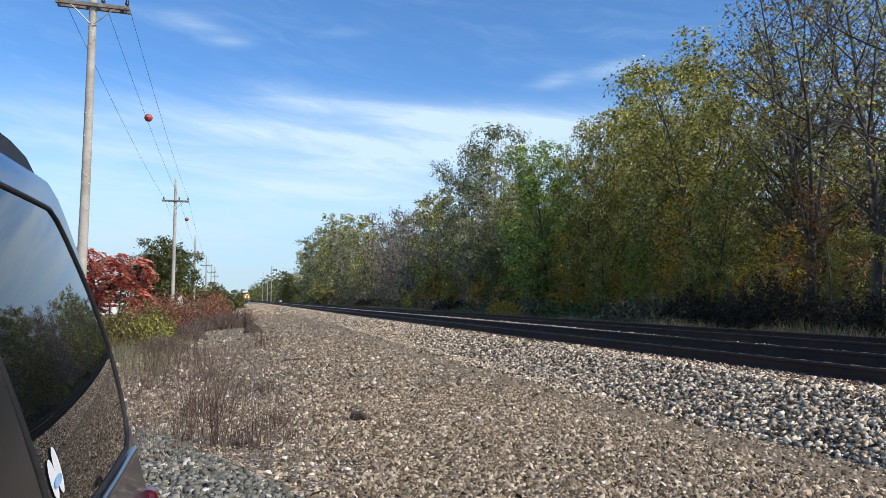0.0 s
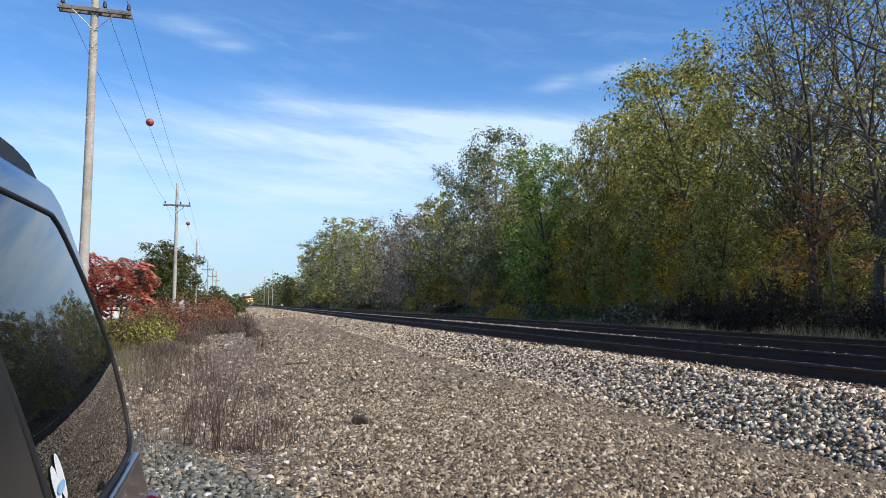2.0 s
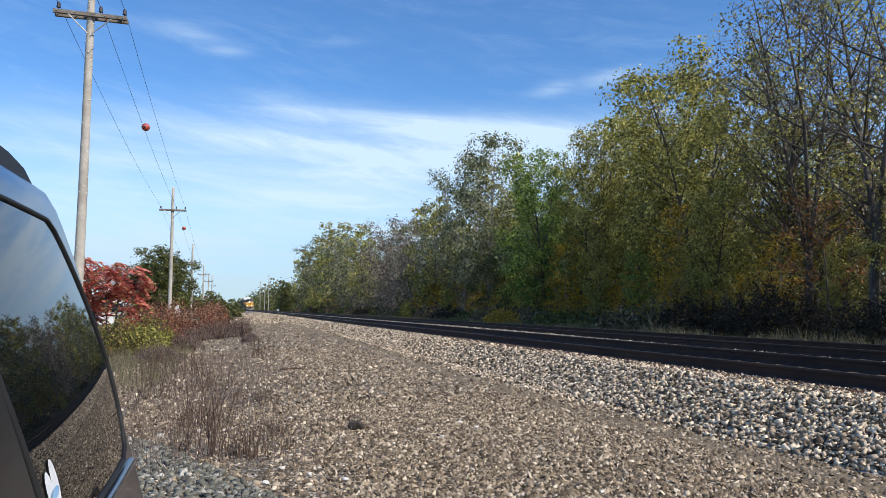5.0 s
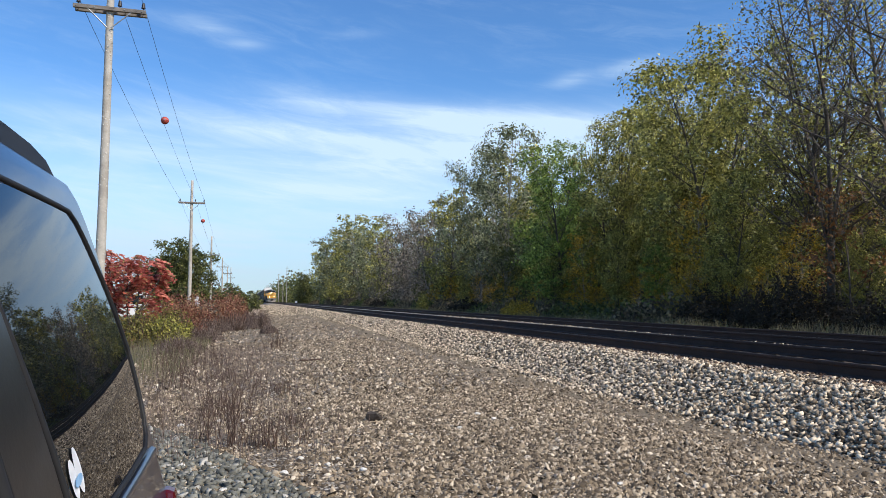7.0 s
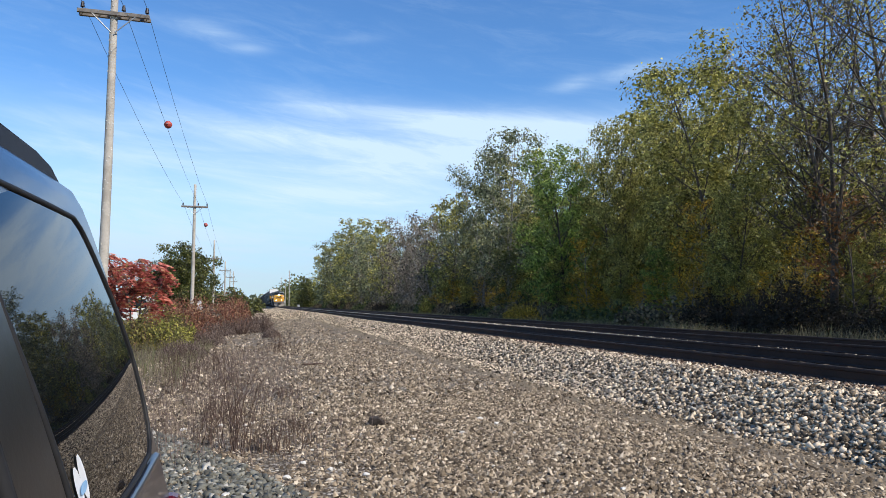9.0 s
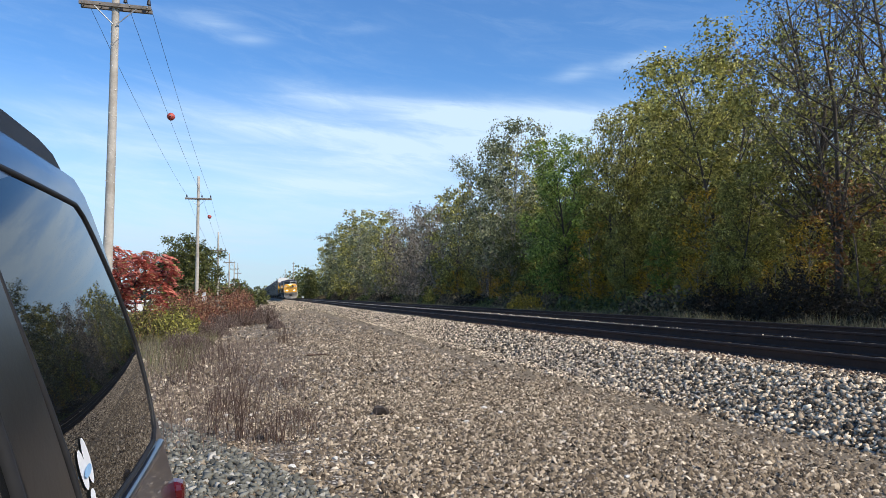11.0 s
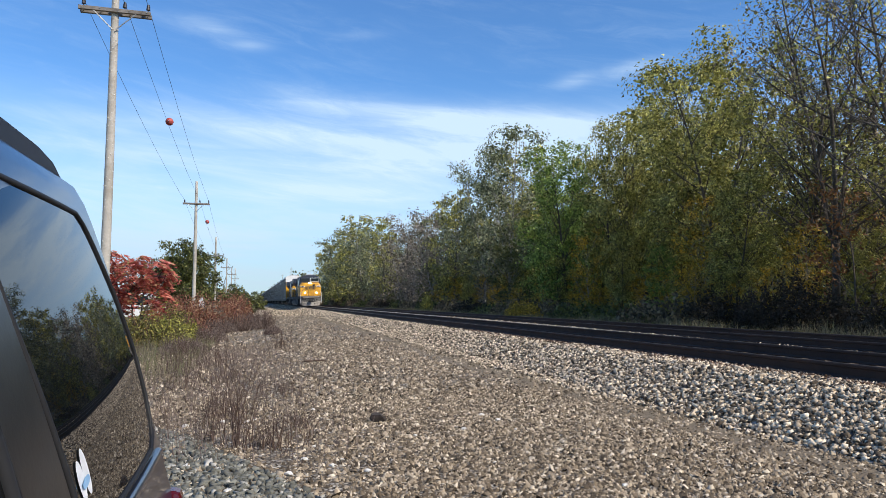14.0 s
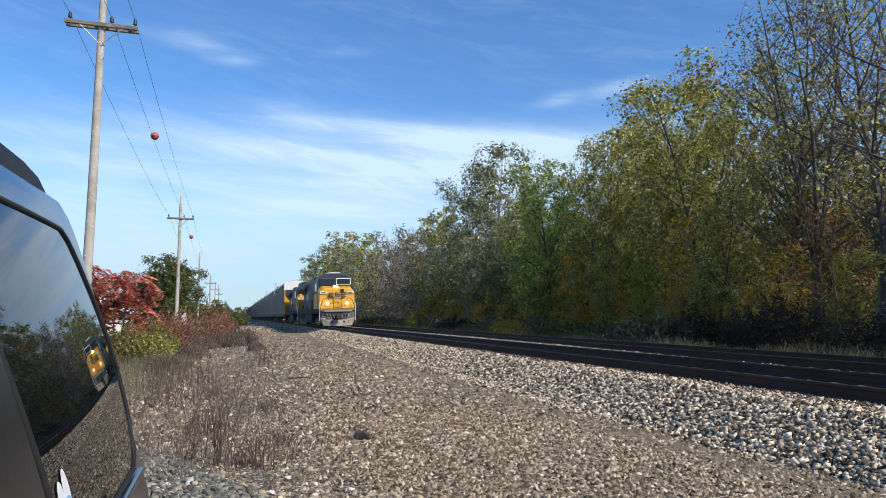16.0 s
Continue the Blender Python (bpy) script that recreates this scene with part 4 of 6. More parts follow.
def sumac_tree(seed, at, h, r, fronds, label):
    """Forked stems tipped with drooping fronds of paired narrow leaflets."""
    rng = np.random.default_rng(seed)
    t = thing("sumac", label, "tree", "sumacs", at=at)
    paths, tips = [], []
    for s in range(7):
        a = 6.28 * s / 7 + rng.uniform(-0.3, 0.3)
        stem = limb_path((rng.normal() * 0.12, rng.normal() * 0.12, -0.05), (math.cos(a) * 0.5, math.sin(a) * 0.5, 1), h * rng.uniform(0.62, 0.86), rng, 0.25, 7, 0.08)
        paths.append((stem, np.linspace(0.045, 0.016, 7)))
        for _ in range(6):
            i = int(rng.integers(2, 7))
            tw = limb_path(stem[i], (math.cos(a) * 0.5 + rng.normal() * 0.8, math.sin(a) * 0.5 + rng.normal() * 0.8, 0.7), r * rng.uniform(0.3, 0.62), rng, 0.5, 4, 0.12)
            paths.append((tw, np.linspace(0.018, 0.008, 4)))
            tips += [tw[2], tw[3], tw[3]]
        tips += [stem[-1], stem[-1]]
    vs, fs = tubes(paths, 5)
    tips = np.array(tips)
    ob = new("trunk", big_mesh("trunk", vs, fs, M_BARK))
    ob.parent = t
    base = tips[rng.integers(0, len(tips), fronds)] + rng.normal(size=(fronds, 3)) * np.array([0.10, 0.10, 0.06])
    a = np.arctan2(base[:, 1], base[:, 0]) + rng.normal(size=fronds) * 1.0
    ln = rng.uniform(0.30, 0.55, fronds)
    out = np.stack([np.cos(a), np.sin(a), np.zeros(fronds)], -1)
    side = np.stack([-np.sin(a), np.cos(a), np.zeros(fronds)], -1)
    up = np.array([0, 0, 1.0])
    rise, droop = rng.uniform(0.1, 0.6, fronds)[:, None], rng.uniform(0.7, 1.3, fronds)[:, None]
    quads = []
    for k in range(6):
        u = 0.12 + 0.88 * k / 5
        p = base + (out * u + up * (rise * u - droop * u * u)) * ln[:, None]
        for s in (-1, 1):
            way = side * s * 0.85 + out * 0.45 - up * rng.uniform(0.2, 0.7, fronds)[:, None]
            way /= np.linalg.norm(way, axis=1)[:, None]
            ll = (0.25 * (1 - 0.45 * u) * rng.uniform(0.8, 1.2, fronds))[:, None]
            w = (out + up * 0.35) * 0.060
            quads.append(np.stack([p, p + way * ll * 0.45 + w, p + way * ll, p + way * ll * 0.45 - w], 1))
    v = np.stack(quads, 1).reshape(-1, 3)
    ob = new("crown", big_mesh("crown", v, np.arange(len(v)).reshape(-1, 4), LEAF["red"]))
    ob.parent = t


def weed(cx, cy, r, h, stems, seed, label="clump of dry leafless brown weeds in the gravel"):
    """Thin upright stalks with small side twigs and dried seed heads."""
    rng = np.random.default_rng(seed)
    t = thing("dry_weed", label, "weed", "dry weeds")
    paths, heads = [], []
    for _ in range(stems):
        a, q = rng.uniform(0, 6.28), rng.normal() * 0.5
        x, y = cx + math.cos(a) * q * r, cy + math.sin(a) * q * r
        ln = h * rng.uniform(0.35, 1.0)
        p = limb_path((x, y, float(ground_z(x, y)) - 0.02), (rng.normal() * 0.16, rng.normal() * 0.16, 1), ln, rng, 0.1, 6, 0.05)
        paths.append((p, np.linspace(0.005, 0.0018, 6)))
        for _ in range(5):
            i = rng.integers(2, 6)
            tw = limb_path(p[i], (rng.normal(), rng.normal(), 1.1), ln * rng.uniform(0.08, 0.24), rng, 0.2, 3, 0.1)
            paths.append((tw, np.array([0.003, 0.0022, 0.0013])))
            heads.append(tw[1:])
    v, f = tubes(paths, 3)
    ob = tagged(new("stalk", big_mesh("stalk", v, f, M_STEM)), kind="stuff")
    ob.parent = t
    hp = np.concatenate(heads)
    n = stems * 6
    c = hp[rng.integers(0, len(hp), n)] + rng.normal(size=(n, 3)) * 0.02
    v, f = leaf_cards(c, 0.018, rng)
    ob = tagged(new("seed_head", big_mesh("seed_head", v, f, LEAF["drywood"])), kind="stuff")
    ob.parent = t


def build_left_growth():
    # the near weeds
    weed(-0.14, 8.0, 0.32, 1.05, 30, 1)
    weed(0.25, 7.9, 0.45, 0.36, 46, 2)
    weed(-0.5, 8.5, 0.3, 0.6, 10, 3)
    weed(0.55, 9.0, 0.5, 0.26, 24, 4)
    weed(-0.35, 10.2, 0.6, 0.45, 40, 5)
    weed(-1.1, 13.5, 0.9, 0.6, 30, 6)
    weed(-0.3, 14.5, 1.0, 0.45, 30, 7)
    weed(-1.6, 16.5, 1.1, 0.7, 44, 8)
    weed(-0.7, 18.0, 1.2, 0.6, 44, 9)
    weed(-1.9, 20.5, 1.2, 0.9, 54, 10)
    weed(0.5, 12.5, 0.7, 0.3, 50, 11)
    weed(0.9, 23.0, 0.6, 0.7, 50, 12)
    rng = np.random.default_rng(44)
    n = 6500
    x, y = rng.normal(-0.6, 0.95, n), rng.uniform(7.0, 24, n)
    h = rng.uniform(0.05, 0.30, n)
    grass_blades("dead_grass", "thin dead brown grass over the gravel", x, y, h, 0.006, "drywood", rng)
    n = 4500
    x, y = rng.uniform(-5.5, -1.2, n), rng.uniform(14.0, 28.0, n)
    grass_blades("dead_grass", "tangled straw-brown grass below the bushes", x, y, rng.uniform(0.10, 0.48, n), 0.010, "straw", rng)
    p = scatter(rng, 2600, -5.5, -1.4, 13.0, 30.0, ground_z)
    chips("gravel_stones", p, rng.uniform(0.04, 0.11, len(p)), M_GRAVEL, "pale stones among the dry weeds", 17)
    for i, (x, y) in enumerate(((-3.2, 21.0), (-4.2, 23.0), (-2.6, 24.2), (-3.4, 18.6))):
        weed(x, y, 0.9, 0.65, 24, 20 + i)
    # purple-brown brush at the end of the flat
    for i, (x, y, rx, ry, h) in enumerate(((-0.6, 38.0, 1.2, 1.4, 1.25), (0.55, 39.5, 0.75, 1.6, 1.4), (-1.5, 36.0, 0.9, 1.2, 1.0), (0.95, 33.0, 0.4, 0.7, 0.5), (-1.6, 28.5, 0.8, 1.2, 0.75), (-1.9, 22.5, 0.7, 1.0, 0.6))):
        shrub("brush", "rounded purple-brown brush of dry twigs", x, y, rx, ry, h, 4000, 0.04, "drywood", 60 + i, 90, 0.0, 0.4, M_STEM)
    # yellow and green bushes
    for i, (x, y, rx, h, n, leaf, words) in enumerate((
            (-2.7, 26.6, 0.85, 1.35, 3400, "lime", "yellow-green bush beside the gravel"), (-2.3, 28.6, 0.5, 1.2, 1200, "lime", "small lime-yellow bush beside the gravel"),
            (-3.5, 27.2, 0.8, 1.5, 2000, "bush", "olive bush turning yellow beside the gravel"), (-3.2, 26.2, 0.6, 1.0, 1300, "bush", "low olive and brown bush beside the gravel"),
            (-4.2, 26.6, 0.8, 1.35, 2000, "bush", "olive-brown tangled bush beside the gravel"), (-5.0, 26.0, 0.9, 1.3, 1800, "bush", "olive-brown tangled bush beside the gravel"),
            (-2.9, 30.5, 1.2, 1.5, 2600, "bush", "olive and russet bush behind the yellow one"), (-2.0, 29.6, 0.7, 1.1, 1200, "russet", "low russet bush beside the gravel"))):
        shrub("bush", words, x, y, rx, rx * 1.05, h, n, 0.085, leaf, 71 + i, 46, 0.2, 0.4, M_STEM)
    # the red sumac
    sumac_tree(90, (-4.5, 30.0, 0.0), 4.2, 1.4, 360, "sumac with bright red autumn leaves")
    sumac_tree(91, (-5.9, 31.0, 0.0), 3.6, 1.6, 280, "smaller sumac with bright red autumn leaves")
    # the russet hedge
    for i, (x, y, h, kind) in enumerate(((-3.9, 37.5, 1.9, "russet"), (-3.1, 36.5, 1.8, "russet"), (-2.3, 37.5, 1.85, "russet"), (-1.5, 40.5, 2.1, "russet"), (-0.9, 43.0, 2.2, "russet"), (-3.6, 42, 2.3, "russet"), (-2.6, 43.5, 2.35, "russet"), (-1.5, 45.5, 2.4, "russet"), (-0.9, 48, 2.3, "russet"), (-4.8, 41, 2.2, "olive"), (-2.2, 40.0, 1.7, "brown"))):
        shrub("hedge_bush", "russet autumn bush in a loose hedge", x, y, 1.1, 1.3, h, 3200, 0.10, kind, 80 + i, 14)
    for i, (x, y, h) in enumerate(((-2.4, 74, 2.7), (-1.3, 76, 3.4), (-0.3, 84, 2.5), (-1.0, 95, 2.9), (1.2, 112, 2.5), (1.6, 150, 2.8))):
        make_tree(lobed_tree(200 + i, h, h * 0.42, 0.06, 16, 1800, 0.17, "deep", None, 2, 0.012, 4), stand(x, y), "small_tree", "small spreading green tree beside the line")
    big = lobed_tree(97, 9.5, 3.6, 0.06, 46, 13000, 0.24, "deep", None, 1, 0.009, 4)
    make_tree(big, stand(-8.2, 96), "tree", "broad dark green tree beyond the poles")
    copy_thing(make_tree(lobed_tree(98, 9, 3.4, 0.06, 40, 11000, 0.26, "deep", None, 1, 0.009, 4), stand(-7.0, 101, 0.90), "tree", "broad olive-green tree beyond the poles"), stand(-10.5, 99, 0.93, 70))
    bare = lobed_tree(99, 5.5, 1.3, 0.2, 16, 200, 0.12, "brown", None, 2, 0.012, 8)
    make_tree(bare, stand(-4.6, 108), "bare_tree", "small bare grey tree beside the poles")
    stick = bmesh.new()
    rod(stick, (1.28, 18.1, 0.08), (1.78, 18.2, 0.09), 0.022, 0.012, 7)
    rod(stick, (1.5, 18.14, 0.09), (1.62, 18.02, 0.12), 0.01, 0.006, 6)
    me = bpy.data.meshes.new("stick")
    stick.to_mesh(me)
    stick.free()
    me.materials.append(M_STEM)
    tagged(new("stick", me), "dark broken stick lying on the gravel", "stick")


# ---- utility line ----
POLES = [(-17, -4.9, 14.4, 12.3), (27.9, -5.03, 14.3, 12.15), (72.4, -5.33, 13.07, 10.9), (117, -5.55, 11.5, 8.6), (161, -5.3, 10.7, 8.7), (206, -5.45, 10.7, 8.9), (250, -5.5, 12.5, 9.0)]
PINS = (-1.05, 0.33, 1.13)


def utility_pole(y, x, top, arm, lean=0.004):
    p = thing("utility_pole", "weathered wooden utility pole with one crossarm", "utility pole", "utility poles", at=(x - lean * arm, y, 0))
    p.rotation_euler = (0, math.atan(lean), 0)
    g = float(ground_z(x, y)) - 0.3
    rng = np.random.default_rng(int(y) + 50)
    bm = bmesh.new()
    prev = None
    for k in range(15):
        u = k / 14
        r = 0.185 - 0.065 * u
        ring = [bm.verts.new((math.cos(i * math.pi / 8) * r + 0.02 * math.sin(u * 5), math.sin(i * math.pi / 8) * r, g + (top - g) * u)) for i in range(16)]
        if prev:
            for i in range(16):
                bm.faces.new((prev[i], prev[(i + 1) % 16], ring[(i + 1) % 16], ring[i]))
        prev = ring
    bm.faces.new(prev)
    part("shaft", bm, M_TIMBER, p, "pale grey-brown timber shaft", True)
    knots = bmesh.new()
    for k in range(90):
        u = rng.uniform(0.05, 0.97)
        a, r = rng.uniform(3.4, 6.0), 0.180 - 0.065 * u
        bmesh.ops.create_icosphere(knots, subdivisions=1, radius=rng.uniform(0.018, 0.03), matrix=Matrix.Translation((math.cos(a) * r + 0.02 * math.sin(u * 5), math.sin(a) * r, g + (top - g) * u)))
    tagged(part("knots", knots, M_WHITESTONE, p, "dark and pale bumps on the shaft"), kind="stuff")
    for y0 in (-0.23, 0.11):
        part("crossarm", boxed(-1.22, 1.22, y0, y0 + 0.12, arm - 0.075, arm + 0.065, 0.01), M_GREYWOOD, p)
    for px in (-1.1, -0.5, 0.5, 1.1):
        part("spacer_bolt", rod(bmesh.new(), (px, -0.26, arm), (px, 0.26, arm), 0.018), M_GALV, p)
    for s in (-1, 1):
        bm = rod(bmesh.new(), (s * 0.75, -0.2, arm - 0.05), (s * 0.06, -0.19, arm - 0.72), 0.022)
        part("brace", bm, M_GALV, p)
    for px in PINS:
        bm = rod(bmesh.new(), (px, -0.155, arm + 0.05), (px, -0.155, arm + 0.16), 0.02)
        rod(bm, (px, -0.155, arm + 0.14), (px, -0.155, arm + 0.24), 0.075, 0.06, 12)
        rod(bm, (px, -0.155, arm + 0.24), (px, -0.155, arm + 0.34), 0.065, 0.045, 12)
        part("insulator", bm, M_PORCELAIN, p, "dark glazed insulator")


def build_line():
    for q in POLES:
        utility_pole(*q, 0.010 if q[0] == 27.9 else 0.004)
    for px in PINS:
        w = thing("power_line", "thin dark overhead wire strung between poles", "wire", "overhead wires")
        for (ya, xa, _, za), (yb, xb, _, zb) in zip(POLES, POLES[1:]):
            pts = []
            for k in range(17):
                u = k / 16
                pts.append((xa + px + (xb - xa) * u, ya - 0.155 + (yb - ya) * u, za + 0.30 + (zb - za) * u - 1.6 * u * (1 - u)))
            v, f = tubes([(np.array(pts), np.full(17, 0.0085))], 5)
            ob = new("span", big_mesh("span", v, f, M_WIRE))
            ob.parent = w
    for x, y, z in ((-4.72, 42.9, 11.75), (-5.03, 85.0, 10.5)):
        t = thing("marker_ball", "faded red aerial marker ball on a wire", "marker ball", "marker balls", at=(x, y, z))
        bm = bmesh.new()
        bmesh.ops.create_uvsphere(bm, u_segments=24, v_segments=14, radius=0.22)
        part("shell", bm, M_BALL, t, "", True)
        bm = bmesh.new()
        bmesh.ops.create_cone(bm, cap_ends=True, segments=24, radius1=0.23, radius2=0.23, depth=0.035)
        part("seam", bm, M_BALL, t)
        bm = rod(bmesh.new(), (0, -0.34, 0), (0, 0.34, 0), 0.03)
        part("clamp", bm, M_GALV, t)
    for x, y, top in ((18.0, 447, 17.7), (18.0, 351, 17.6), (18.0, 389, 14.7)):
        p = thing("telegraph_pole", "tall grey pole with many short crossarms", "utility pole", "telegraph poles", at=(x, y, 0))
        part("shaft", rod(bmesh.new(), (0, 0, -0.5), (0, 0, top), 0.2, 0.13, 10), M_TIMBER, p)
        for k in range(4):
            part("crossarm", boxed(-0.75 + 0.1 * k, 0.75 - 0.1 * k, -0.2, -0.1, top - 0.8 - 1.5 * k, top - 0.66 - 1.5 * k), M_GREYWOOD, p)


# ---- parked vehicles ----
M_PAINT = worn("dark_blue_grey_paint", (0.026, 0.034, 0.058), (0.032, 0.041, 0.068), 2, 0.32, 0.4, relief=0, coat=0.55)
M_DARKGLASS = worn("tinted_glass", (0.004, 0.005, 0.006), (0.006, 0.007, 0.008), 2, 0.10, relief=0)
M_DARKGLASS.node_tree.nodes["Principled BSDF"].inputs["IOR"].default_value = 1.5
for lk in [k for k in M_DARKGLASS.node_tree.links if k.to_socket.name == "Roughness"]:
    M_DARKGLASS.node_tree.links.remove(lk)
M_DARKGLASS.node_tree.nodes["Principled BSDF"].inputs["Roughness"].default_value = 0.015
M_RUBBER = worn("black_rubber_seal", (0.008, 0.008, 0.009), (0.014, 0.014, 0.015), 8, 0.7, relief=0.05)
M_TRIMBLACK = worn("satin_black_trim", (0.012, 0.013, 0.016), (0.022, 0.024, 0.028), 5, 0.30, relief=0.04)
M_RAILPAINT = worn("dull_dark_rail_paint", (0.016, 0.019, 0.028), (0.024, 0.028, 0.040), 6, 0.55, relief=0)
M_TYRE = worn("tyre_rubber", (0.015, 0.015, 0.015), (0.035, 0.034, 0.033), 8, 0.85)
M_ALLOY = worn("alloy_wheel", (0.35, 0.36, 0.37), (0.45, 0.46, 0.47), 8, 0.35, 0.9, relief=0)
M_REDLENS = worn("red_lamp_lens", (0.055, 0.004, 0.006), (0.085, 0.006, 0.008), 8, 0.12, relief=0)
M_STICKER = worn("white_sticker", (0.72, 0.73, 0.74), (0.82, 0.83, 0.84), 20, 0.5, relief=0)
M_STICKBLUE = worn("pale_blue_print", (0.22, 0.42, 0.66), (0.30, 0.50, 0.72), 20, 0.5, relief=0)
M_VANWHITE = worn("white_vehicle_paint", (0.70, 0.70, 0.69), (0.80, 0.80, 0.79), 2, 0.35, relief=0, coat=0.5)

BELT, SIDE, LEAN = 0.95, -0.18, 0.268
MIDX = -1.13


def side_x(z, out=0.0):
    return SIDE - LEAN * (z - BELT) + out


def loft(levels, rear=0.13, front=0.2, mid=MIDX):
    """Stacked rounded outlines, each (z, x of the near side, y of the front, y of the rear)."""
    bm = bmesh.new()
    rings = []
    for z, xs, yf, yr in levels:
        hw = xs - mid
        pts = []
        for cx, cy, r, a0 in ((hw - rear, yr - rear, rear, 0), (-hw + rear, yr - rear, rear, 90), (-hw + front, yf + front, front, 180), (hw - front, yf + front, front, 270)):
            for k in range(9):
                a = radians(a0 + k * 90 / 8)
                pts.append((mid + cx + math.cos(a) * r, cy + math.sin(a) * r, z))
        rings.append([bm.verts.new(p) for p in pts])
    for a, b in zip(rings, rings[1:]):
        n = len(a)
        for i in range(n):
            bm.faces.new((a[i], a[(i + 1) % n], b[(i + 1) % n], b[i]))
    bm.faces.new(rings[0][::-1])
    bm.faces.new(rings[-1])
    return bm


def glass_pane(left, right, z0, z1, rows=16, bulge=0.012, out=0.004, bow=0.0, bow_at=0.0, tip=0.0):
    """A bowed side pane between two edges given as (z, y) stops; returns the mesh and its outline."""
    bm = bmesh.new()
    grid = []
    for i in range(rows + 1):
        z = z0 + (z1 - z0) * i / rows
        yl = float(np.interp(z, [a for a, _ in left], [b for _, b in left]))
        yr = float(np.interp(z, [a for a, _ in right], [b for _, b in right]))
        x = side_x(z, out) + tip * (z1 - z) + bulge * (1 - ((z - (z0 + z1) / 2) / ((z1 - z0) / 2)) ** 2)
        row = [yl + (yr - yl) * k / 8 for k in range(9)]
        grid.append([bm.verts.new((x - bow * ((y - bow_at) ** 2), y, z)) for y in row])
    for a, b in zip(grid, grid[1:]):
        for k in range(8):
            bm.faces.new((a[k], a[k + 1], b[k + 1], b[k]))
    ring = [r[8].co.copy() for r in grid] + [v.co.copy() for v in grid[-1][7:0:-1]] + [r[0].co.copy() for r in grid[::-1]] + [v.co.copy() for v in grid[0][1:8]]
    return bm, ring


def seal(ring, r, parent):
    pts = np.array([tuple(p) for p in ring + ring[:2]])
    v, f = tubes([(pts, np.full(len(pts), r))], 6)
    me = big_mesh("seal", v, f, M_RUBBER)
    me.polygons.foreach_set("use_smooth", [True] * len(me.polygons))
    ob = new("seal", me)
    ob.parent = parent


def wheel(parent, x, y, z, r, w):
    t = part("wheel", rod(bmesh.new(), (x - w / 2, y, z), (x + w / 2, y, z), r, None, 28), M_TYRE, parent, "black rubber tyre")
    part("rim", rod(bmesh.new(), (x + w / 2 - 0.02, y, z), (x + w / 2 + 0.008, y, z), r * 0.66, None, 20), M_ALLOY, t, "grey alloy rim")


